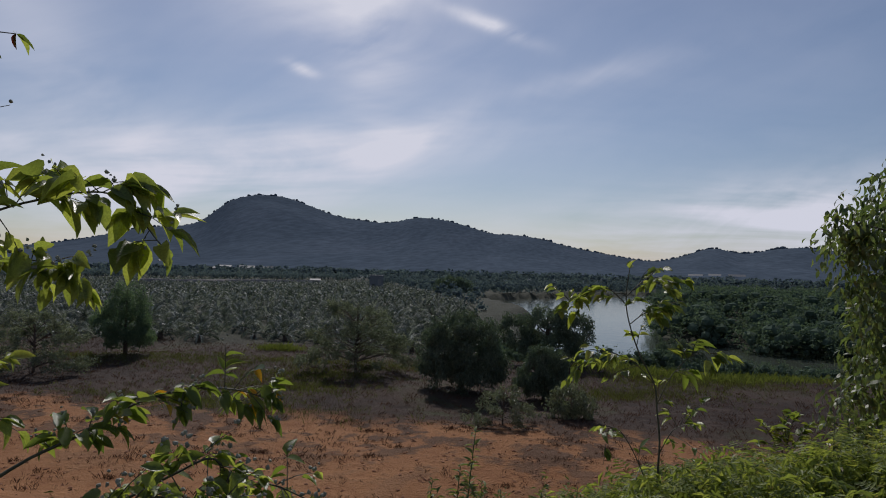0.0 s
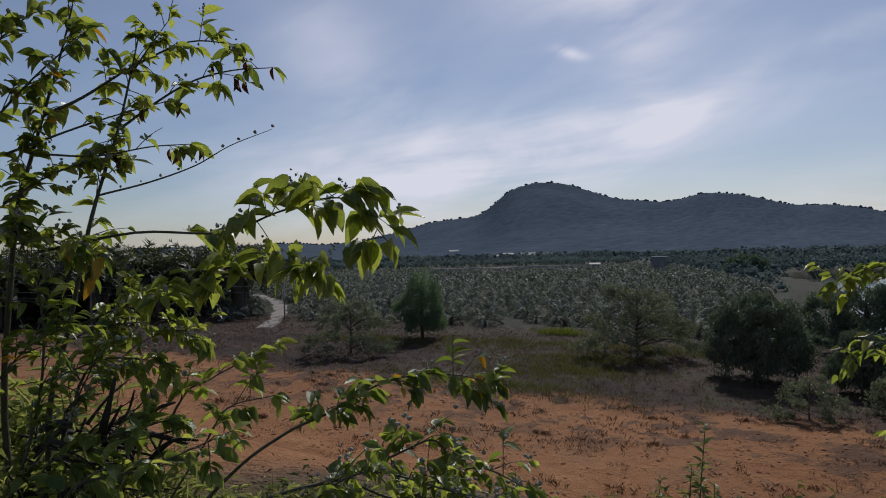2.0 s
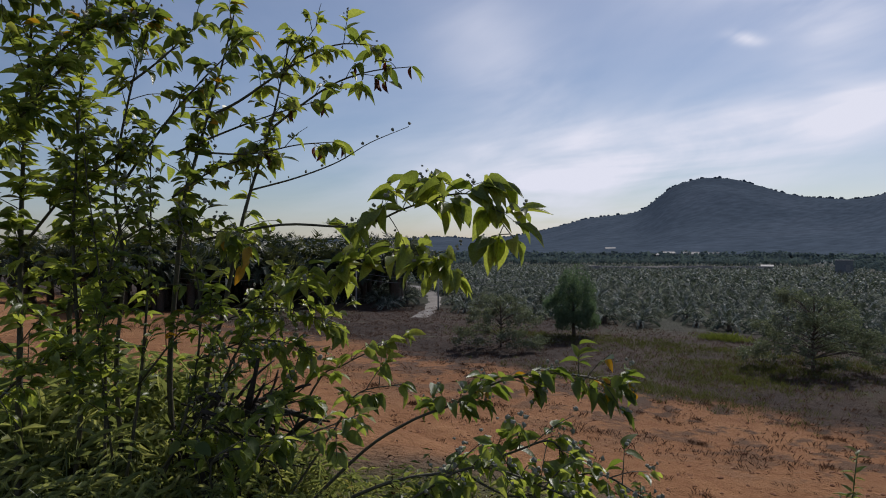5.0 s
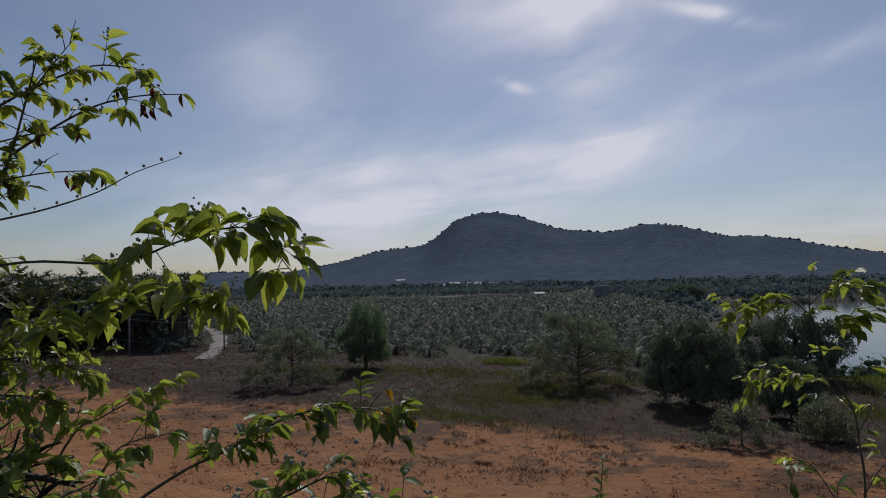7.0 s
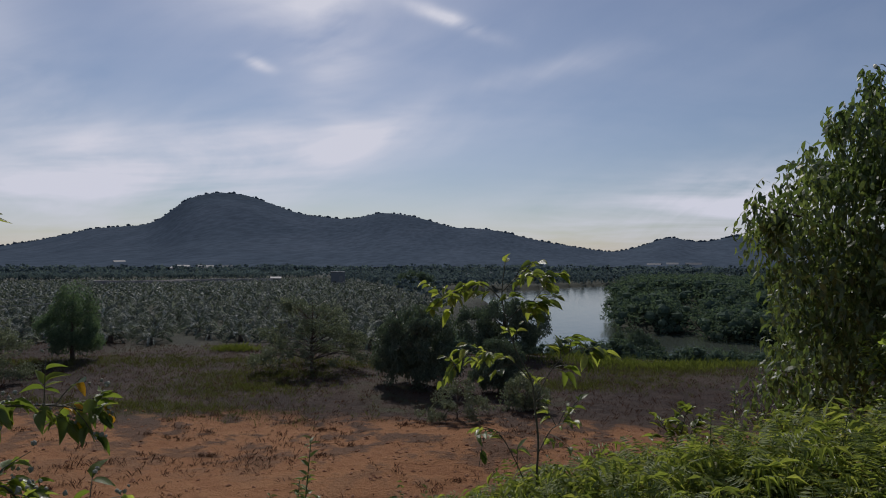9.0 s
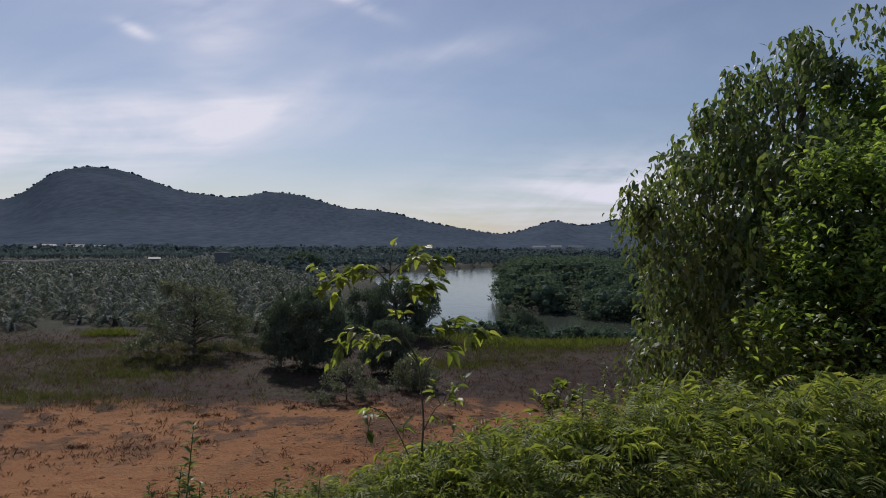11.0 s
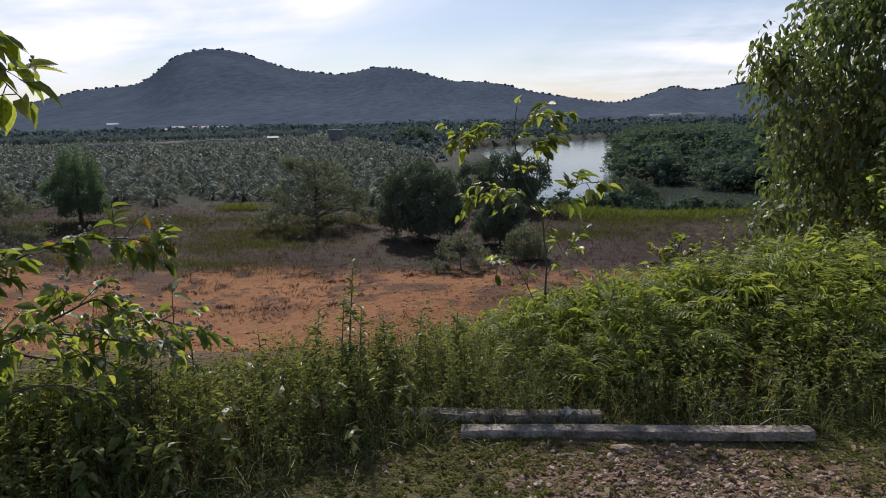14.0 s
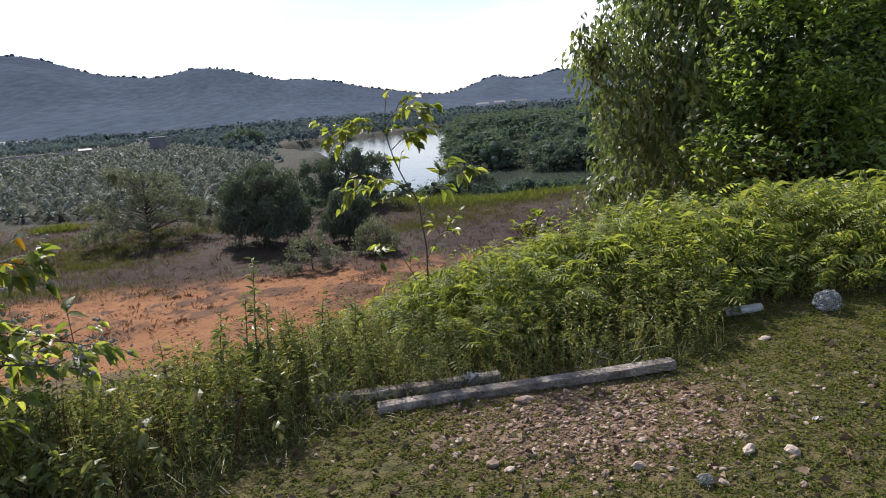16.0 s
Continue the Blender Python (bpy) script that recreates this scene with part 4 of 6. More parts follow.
tree("young tree with upright bright green leaves before a taller one", (6.4, 8.3), [(0, 0, 1.6, 1.7, 1.6, 1.4), (0.2, 0, 3.0, 1.5, 1.4, 1.3)], 260, 22000, 0.105, TREE_BRIGHT, (0.09, 0.04), 30, 14, wide=0.4, droop=-0.35, clump=0.16, fill=0.6, shape=leaf_oval)


# ---------------------------------------------------------------- grasses and ferns
def build_grasses():
    g = np.random.default_rng(51)
    kinds = [thin_tuft(6, 0.3, 5 + k, 0.035) for k in range(4)]
    n = 17000
    x, y = g.uniform(-75, 26, n), g.uniform(17, 60, n)
    m = wave(x, y, 0.22, 8) + 0.6 * wave(x, y, 0.9, 9)
    keep = ((y - 0.03 * x > 33.0 + 2.0 * m) | (m > 0.36)) & (wet(x, y) < -2)
    x, y = x[keep], y[keep]
    n = len(x)
    s = g.uniform(0.12, 0.36, n)
    stuff("dry_grass", scatter(kinds, np.c_[x, y, ground_z(x, y) - 0.02], turns(g.uniform(0, 6.28, n), np.zeros(n), np.zeros(n)), s, g.integers(0, 4, n)),
          GRASS_DRY, "withered reddish-brown grass tufts on the clearing", "grass")
    kinds = [thin_tuft(7, 0.5, 305 + k, 0.02) for k in range(4)]
    n = 1300
    q = np.c_[g.uniform(-60, 20, n), 14 + 21 * g.uniform(0, 1, n) ** 0.7]
    q = q[(wave(q[:, 0], q[:, 1], 0.5, 14) + 0.5 * wave(q[:, 0], q[:, 1], 1.7, 15)) > 0.3]
    n = len(q)
    s = g.uniform(0.03, 0.085, n)
    stuff("dead_stalks", scatter(kinds, np.c_[q, ground_z(q[:, 0], q[:, 1]) - 0.02], turns(g.uniform(0, 6.28, n), np.zeros(n), np.zeros(n)), s, g.integers(0, 4, n)),
          GRASS_DRY, "short dead stalks and tufts on the red soil", "grass")
    spots = np.c_[g.uniform(-32, 9, 120), 17 + 16 * g.uniform(0, 1, 120) ** 0.8]
    wide = g.uniform(0.12, 0.5, 120)
    pick = g.integers(0, 120, 2600)
    q = spots[pick] + g.normal(size=(2600, 2)) * wide[pick][:, None] * (1.5, 0.8)
    kinds = [thin_tuft(6, 0.25, 605 + k, 0.04) for k in range(4)]
    stuff("withered_tufts", scatter(kinds, np.c_[q, ground_z(q[:, 0], q[:, 1]) - 0.02], turns(g.uniform(0, 6.28, 2600), np.zeros(2600), np.zeros(2600)), g.uniform(0.08, 0.26, 2600), g.integers(0, 4, 2600)),
          GRASS_DRY, "withered brown grass clumps on the red soil", "grass")
    kinds_clod = [ball(170 + k, 0.35, 1) for k in range(3)]
    n = 2600
    q = np.c_[g.uniform(-45, 14, n), g.uniform(14, 34, n)]
    s = g.uniform(0.02, 0.09, n)
    stuff("soil_clods", scatter(kinds_clod, np.c_[q, ground_z(q[:, 0], q[:, 1])], turns(g.uniform(0, 6.28, n), np.zeros(n), np.zeros(n)), np.c_[s * 1.4, s, s * 0.6], g.integers(0, 3, n)),
          RED_CLOD, "small clods of red soil", "soil")
    kinds = [thin_tuft(7, 0.5, 305 + k, 0.02) for k in range(4)]
    n = 6400
    spots = np.array([(-18, 40, 3.2, 1.6), (-20, 34.5, 4.5, 1.0), (-18, 45, 3.4, 1.4), (-27, 50, 4.5, 1.4), (-14, 51, 4.5, 1.3), (4, 45, 3, 1.5), (9, 51, 4, 1.5), (-38, 47, 5, 2)])
    pick = g.integers(0, len(spots), n)
    q = spots[pick, :2] + g.normal(size=(n, 2)) * spots[pick, 2:]
    s = g.uniform(0.15, 0.4, n)
    stuff("green_grass", scatter(kinds, np.c_[q, ground_z(q[:, 0], q[:, 1]) - 0.02], turns(g.uniform(0, 6.28, n), np.zeros(n), np.zeros(n)), s, g.integers(0, 4, n)),
          GRASS, "fresh green grass patches on the clearing", "grass")

    n = 1100
    spots = np.array([(-25.4, 56.5, 1.1, 0.6), (5, 54.5, 2.4, 1.6), (8, 55.5, 2.8, 1.6), (12, 55, 2.8, 1.5), (16, 56, 3.0, 1.5)])
    pick = g.integers(0, len(spots), n)
    q = spots[pick, :2] + g.normal(size=(n, 2)) * spots[pick, 2:]
    s = g.uniform(0.3, 0.75, n)
    stuff("reeds", scatter(kinds, np.c_[q, ground_z(q[:, 0], q[:, 1]) - 0.02], turns(g.uniform(0, 6.28, n), np.zeros(n), np.zeros(n)), s, g.integers(0, 4, n)),
          REED, "bright green reeds in low clumps", "reeds")

    # bank of ferns, weeds and arching grass
    def bank_places(n):
        x = -0.1 + 9.6 * g.uniform(0, 1, n) ** 1.25
        front = np.interp(x, [-0.5, 0.4, 1.5, 2.5, 3.2, 9], [3.5, 3.25, 3.25, 3.4, 3.65, 3.9])
        y = front + g.uniform(0, 1, n) ** 1.1 * (1.7 + 0.16 * np.clip(x, 0, 9))
        lump = 1 + 0.16 * wave(x, y, 1.9, 21) + 0.13 * wave(x, y, 4.3, 22)
        high = np.interp(x, [-0.2, 0.2, 0.6, 1.0, 1.2, 1.9, 3.0, 9.5], [-0.1, 0.0, 0.15, 0.32, 0.4, 0.55, 0.66, 0.8]) * lump - 0.2 * np.clip(y - 4.2, 0, 3)
        return x, y, high * np.interp(y - front, [0, 0.25, 0.9], [0.25, 0.55, 1.0]) - np.minimum(ground_z(x, y), 0) + 0.05

    kinds = [fern_frond(8, k) for k in range(4)]
    x, y, high = bank_places(1900)
    n = len(x)
    lift = (1 - g.uniform(0.0, 0.55, n) ** 2) * (high - 0.08)
    stuff("fern_bank", scatter(kinds, np.c_[x, y, ground_z(x, y) + lift], turns(g.uniform(0, 6.28, n), g.normal(0, 0.3, n), g.normal(0, 0.2, n)), g.uniform(0.17, 0.36, n), g.integers(0, 4, n)),
          FERN, "thick bank of bright green ferns at the pad's edge", "ferns")
    kinds = [weed_plant(160 + k, 22, 0.12, 0.2) for k in range(6)]
    x, y, high = bank_places(3300)
    n = len(x)
    stuff("bank_weeds", scatter(kinds, np.c_[x, y, ground_z(x, y) - 0.02], turns(g.uniform(0, 6.28, n), g.normal(0, 0.15, n), g.normal(0, 0.15, n)), g.uniform(0.5, 1.05, n) * high, g.integers(0, 6, n)),
          LEAF_LOOSE, "leafy weeds growing through the fern bank", "weeds")
    kinds = [arching_spray(240 + k) for k in range(6)]
    x, y, high = bank_places(2300)
    n = len(x)
    stuff("arching_plants", scatter(kinds, np.c_[x, y, ground_z(x, y) - 0.02], turns(g.uniform(0, 6.28, n), g.normal(0, 0.12, n), g.normal(0, 0.12, n)), g.uniform(0.6, 1.0, n) * np.where(g.uniform(0, 1, n) < 0.1, 1.22, 1.0) * high, g.integers(0, 6, n)),
          FERN, "arching leafy sprays standing above the ferns", "plants")
    kinds = [tuft(4, 0.04, 225 + k, 0.03, 1.0) for k in range(5)]
    x, y, high = bank_places(500)
    n = len(x)
    stuff("arching_grass", scatter(kinds, np.c_[x, y, ground_z(x, y) - 0.02], turns(g.uniform(0, 6.28, n), g.normal(0, 0.12, n), g.normal(0, 0.12, n)), g.uniform(0.6, 1.0, n) * high, g.integers(0, 5, n)),
          FERN, "broad arching grass blades above the ferns", "grass")

    kinds = [weed_plant(560 + k, 6, 0.06, 0.4) for k in range(5)]
    x, y, high = bank_places(1900)
    n = len(x)
    stuff("bank_stalks", scatter(kinds, np.c_[x, y, ground_z(x, y) - 0.02], turns(g.uniform(0, 6.28, n), g.normal(0, 0.15, n), g.normal(0, 0.15, n)), g.uniform(0.5, 1.0, n) * high, g.integers(0, 5, n)),
          GRASS_DRY, "brown dead stalks standing among the ferns", "stalks")

    # weeds along the rim
    def rim_places(n, power, fore=0.0):
        x = -2.1 + 4.7 * g.uniform(0, 1, n) ** 0.9
        front = np.interp(x, [-5, -3, -1.2, -0.4, 0.4, 2.2, 3.4], [0.7, 0.9, 1.75, 2.25, 2.85, 3.0, 3.4]) - fore
        y = front + g.uniform(0, 1, n) ** power * 1.6
        lump = 1 + 0.22 * wave(x, y, 2.3, 31) + 0.12 * wave(x, y, 5.3, 32)
        high = np.interp(y - front, [0, 0.35, 0.75, 1.2, 1.6], [0.7, 1, 0.95, 0.6, 0.35]) * np.interp(x, [-4, -2.9, -2.2, -1.6, -1.0, 0.5], [1.6, 1.5, 1.25, 1.05, 0.95, 0.72]) * lump
        return x, y, high

    kinds = [weed_plant(60 + k, 20, 0.115, 0.45) for k in range(6)]
    x, y, high = rim_places(3300, 1.0)
    n = len(x)
    stuff("rim_weeds", scatter(kinds, np.c_[x, y, ground_z(x, y) - 0.02], turns(g.uniform(0, 6.28, n), g.normal(0, 0.15, n), g.normal(0, 0.15, n)), (0.15 + 0.4 * g.uniform(0, 1, n) ** 1.6) * high, g.integers(0, 6, n)),
          LEAF_LOOSE, "tangle of leafy weeds along the rim of the bank", "weeds")
    def broad_weed(seed):
        w = np.random.default_rng(seed)
        m = 9
        u = np.linspace(0.35, 1.0, m)
        p = np.c_[0.05 * np.sin(u * 4 + seed), 0.05 * np.cos(u * 3 + seed), u]
        rib = (np.array([(-0.006, 0, 0), (0.006, 0, 0), (*p[-1, :2], 1.0)]), np.array([(0, 1, 2)]))
        return merge(rib, scatter([leaf_large(0.5, 0.06, 0.35, 0.1, 3)], p, turns(np.arange(m) * 2.4 + w.normal(0, 0.4, m), w.uniform(-0.6, 0.3, m), w.normal(0, 0.4, m)), w.uniform(0.14, 0.3, m)))

    kinds = [broad_weed(760 + k) for k in range(6)]
    x, y, high = rim_places(300, 1.0)
    x, y, high = x[x < 0.2], y[x < 0.2], high[x < 0.2]
    n = len(x)
    stuff("broad_weeds", scatter(kinds, np.c_[x, y, ground_z(x, y) - 0.02], turns(g.uniform(0, 6.28, n), g.normal(0, 0.15, n), g.normal(0, 0.15, n)), g.uniform(0.2, 0.45, n) * high, g.integers(0, 6, n)),
          LEAF_LOOSE, "broad-leaved weeds standing among finer ones on the rim", "weeds")
    kinds = [tuft(5, 0.05, 25 + k, 0.035, 0.9) for k in range(4)]
    x, y, high = rim_places(2600, 1.1, 0.1)
    n = len(x)
    stuff("rim_grass", scatter(kinds, np.c_[x, y, ground_z(x, y) - 0.02], turns(g.uniform(0, 6.28, n), g.normal(0, 0.2, n), g.normal(0, 0.2, n)), g.uniform(0.14, 0.38, n) * high, g.integers(0, 4, n)),
          LEAF_LOOSE, "grass blades among the weeds on the rim", "grass")
    kinds = [weed_plant(360 + k, 7, 0.05) for k in range(5)]
    x, y, high = rim_places(2400, 0.9, 0.05)
    n = len(x)
    stuff("weed_stalks", scatter(kinds, np.c_[x, y, ground_z(x, y) - 0.02], turns(g.uniform(0, 6.28, n), g.normal(0, 0.1, n), g.normal(0, 0.1, n)), g.uniform(0.25, 0.6, n) * high, g.integers(0, 5, n)),
          GRASS_DRY, "thin brown flowering stalks above the weeds", "weeds")

    # narrow-leaved undergrowth about the shrubs
    def cane(seed):
        w = np.random.default_rng(seed)
        u = np.linspace(0.15, 1.0, 22)
        p = np.c_[0.1 * np.sin(u * 3 + seed), 0.3 * u ** 2, u * (1.1 - 0.2 * u)]
        rib = (np.concatenate([p[::3] + (-0.004, 0, 0), p[::3] + (0.004, 0, 0)]), np.array([t for i in range(7) for t in ((i, i + 8, i + 9), (i, i + 9, i + 1))]))
        return merge(rib, scatter([leaf_small(0.13, 0.04, 0.3)], p, turns(np.arange(22) * 2.6 + w.normal(0, 0.4, 22), w.uniform(-0.7, 0.5, 22), w.normal(0, 0.3, 22)), w.uniform(0.12, 0.24, 22)))

    kinds = [cane(460 + k) for k in range(6)]
    n = 1900
    x = g.uniform(-4.4, -1.4, n)
    y = np.interp(x, [-4.4, -2.6, -1.4], [0.6, 0.95, 1.5]) + g.uniform(0, 1.35, n)
    s = (0.25 + 0.75 * g.uniform(0, 1, n) ** 2) * np.interp(x, [-4.4, -3.4, -2.9, -2.2, -1.4], [1.2, 1.0, 0.66, 0.52, 0.5])
    stuff("undergrowth", scatter(kinds, np.c_[x, y, ground_z(x, y) - 0.02], turns(g.uniform(0, 6.28, n), g.normal(0, 0.2, n), g.normal(0, 0.2, n)), s, g.integers(0, 6, n)),
          UNDER, "narrow-leaved undergrowth thick about the shrubs", "weeds")

    # low plants on the pad
    kinds = [scatter([leaf_small(0.6, 0.15, 0.1)], np.c_[g.normal(0, 0.5, (6, 2)), g.uniform(0, 0.5, 6)], turns(g.uniform(0, 6.28, 6), g.uniform(-0.2, 0.6, 6), g.normal(0, 0.3, 6)), g.uniform(0.5, 1, 6)) for _ in range(4)]
    n = 21000
    x, y = g.uniform(-1.4, 4.4, n), g.uniform(0.9, 3.7, n)
    bare = np.exp(-((x - 1.5) ** 2 / 0.45 + (y - 2.4) ** 2 / 0.2))
    keep = g.uniform(0, 1, n) > 0.85 * bare + 0.25 * (wave(x, y, 2.4, 11) > 0.3) + 0.55 * step(x, 0.8, -0.2)
    x, y = x[keep], y[keep]
    n = len(x)
    stuff("turf", scatter(kinds, np.c_[x, y, ground_z(x, y)], turns(g.uniform(0, 6.28, n), np.zeros(n), np.zeros(n)), g.uniform(0.013, 0.028, n), g.integers(0, 4, n)),
          LAWN, "short creeping turf on the pad", "turf")
    kinds = [ball(70 + k, 0.3, 1) for k in range(5)]
    n = 1700
    x, y = g.normal(1.5, 0.42, n), g.normal(2.38, 0.3, n)
    keep = (y > 0.9) & (y < 2.74)
    x, y = x[keep], y[keep]
    n = len(x)
    s = g.uniform(0.003, 0.014, n)
    stuff("gravel", scatter(kinds, np.c_[x, y, ground_z(x, y) + s * 0.2], turns(g.uniform(0, 6.28, n), g.normal(0, 0.4, n), g.normal(0, 0.4, n)), np.c_[s * 1.3, s, s * 0.6], g.integers(0, 5, n)),
          GRAVEL, "pale broken gravel scattered on the pad", "gravel")


    kinds = [leaf_large(w, f, 0.3, c, 3) for w, f, c in ((0.45, 0.2, 0.3), (0.35, 0.3, -0.4), (0.5, 0.15, 0.1))]
    n = 650
    x, y = -1.6 + 5.2 * g.uniform(0, 1, n) ** 1.4, g.uniform(1.0, 3.0, n)
    stuff("leaf_litter", scatter(kinds, np.c_[x, y, ground_z(x, y) + 0.012], turns(g.uniform(0, 6.28, n), g.normal(0, 0.25, n), g.normal(0, 0.5, n)), g.uniform(0.02, 0.055, n), g.integers(0, 3, n)),
          LITTER_LEAF, "dry brown fallen leaves scattered on the pad", "leaf litter")


build_grasses()


# ---------------------------------------------------------------- the leafy shrub at the rim and the sapling
LEAF_MESHES = [tri_mesh("leaf", *leaf_large(w, f, d, c), LEAF, smooth=True) for w, f, d, c in
               [(0.5, 0.05, 0.2, 0.0), (0.44, 0.09, 0.35, 0.15), (0.54, 0.04, 0.12, -0.12), (0.46, 0.12, 0.5, 0.05)]]
DRY_MESHES = [tri_mesh("dry_leaf", *leaf_large(w, 0.16, 0.15, c), LEAF_DRY, smooth=True) for w, c in [(0.22, 0.5), (0.3, -0.4)]]
YELLOW_MESH = tri_mesh("yellow_leaf", *leaf_large(0.42, 0.08, 0.35, 0.1), LEAF_YELLOW, smooth=True)
LOOSE_LEAVES = [leaf_large(w, f, d, c, 4) for w, f, d, c in [(0.52, 0.05, 0.2, 0.0), (0.46, 0.09, 0.35, 0.15), (0.54, 0.1, 0.45, 0.05)]]


def leaf_turn(g, along, droop):
    """A pose for a leaf that stands out sideways from a twig and hangs a little."""
    side = along.cross(Vector((0, 0, 1)))
    side = (side.normalized() if side.length > 1e-3 else Vector((1, 0, 0))) * g.choice((-1, 1))
    d = (along.normalized() * g.uniform(0.1, 0.9) + side * g.uniform(0.2, 1.0) + Vector((0, 0, -droop * g.uniform(0.2, 2.0) + g.uniform(0, 0.25)))).normalized()
    q = d.to_track_quat("Y", "Z").to_matrix().to_4x4()
    return q @ pose(0, 0, 0, 0, g.uniform(-45, 45), 0)


def leafy_plant(name, label, base, branches, seed, limit=300, yellow=(), dry=(), bare=(), heads=(), droop=0.25, stem_mat=None):
    """Stems and branches through the given points, with side twigs, single leaves and seed heads."""
    g = np.random.default_rng(seed)
    root = Vector(base)
    top = empty(name, base, label, "shrub")
    sites, burrs, twigs = [], [], []
    for key, (points, r0, r1, count, size) in branches.items():
        pts = [Vector(p) - root for p in points]
        part("stem" if key[0] == "m" else "branch", tube(pts, r0, r1, 6, 5, 0.06), stem_mat or STEM, top, smooth=True)
        line = curve_points(pts, 10)
        n = len(line)
        if key in bare:
            for i in range(4, n, 4):
                burrs.append(line[i] + Vector((0, 0, 0.02)))
            continue
        for c in range(count):
            u = (c + g.uniform(0, 1)) / count
            u = 0.25 + 0.75 * u if key[0] != "m" else 0.35 + 0.65 * u
            i = min(n - 2, int(u * (n - 1)))
            at, along = line[i], (line[i + 1] - line[i]).normalized()
            out = (along * 0.7 + Vector(g.normal(0, 0.6, 3)) + Vector((0, 0, 0.15))).normalized()
            long = g.uniform(0.06, 0.24)
            end = at + out * long + Vector((0, 0, -0.03 * g.uniform(0, 1)))
            twigs.append(tube([at, at.lerp(end, 0.5) + Vector((0, 0, 0.015)), end], 0.0035, 0.0018, 3, 2))
            for s in range(int(g.integers(3, 8))):
                w = g.uniform(0.3, 1.0)
                sites.append((key, at.lerp(end, w), out, size * g.uniform(0.55, 1.2)))
            if key in heads and g.uniform() < 0.8:
                for s in range(int(g.integers(2, 6))):
                    burrs.append(end + Vector((g.normal(0, 0.02), g.normal(0, 0.02), g.uniform(0.0, 0.05))))
        tip = line[-1]
        for s in range(3):
            sites.append((key, tip, (line[-1] - line[-3]).normalized(), size))
    g.shuffle(sites)
    sites.sort(key=lambda q: q[0] not in yellow and q[0] not in dry)
    loose_p, loose_r, loose_s = [], [], []
    for k, (key, at, along, size) in enumerate(sites):
        turn = leaf_turn(g, along, droop)
        chance = g.uniform()
        if k < limit:
            me = LEAF_MESHES[int(g.integers(0, 4))]
            nm = "leaf"
            if key in yellow and chance < 0.08:
                me = YELLOW_MESH
            elif key in dry and chance < 0.32:
                me, turn = DRY_MESHES[int(g.integers(0, 2))], pose(0, 0, 0, -85 + g.uniform(-12, 12), 0, 0) @ pose(0, 0, 0, 0, g.uniform(0, 360), 0)
                size = 0.085
            ob = part(nm, me, None, top)
            ob.matrix_local = Matrix.Translation(at) @ turn @ Matrix.Diagonal((size, size, size, 1))
        else:
            loose_p.append(tuple(at))
            loose_r.append(np.array(turn.to_3x3()))
            loose_s.append(size)
    if loose_p:
        n = len(loose_p)
        tagged(part("foliage", tri_mesh("foliage", *scatter(LOOSE_LEAVES, loose_p, np.array(loose_r), np.array(loose_s), g.integers(0, 3, n)), LEAF_SHRUB, True), None, top), kind="stuff")
    if twigs:
        tagged(part("twig", merge(*twigs), STEM, top), kind="stuff")
    if burrs:
        n = len(burrs)
        v, f = scatter([ball(5, 0.35, 1)], np.array([tuple(b) for b in burrs]), turns(g.uniform(0, 6, n), g.uniform(0, 6, n), np.zeros(n)), g.uniform(0.006, 0.0135, n))
        tagged(part("seed_head", (v, f), FLOWER, top, "small pale brown seed heads"), kind="stuff")
    return top


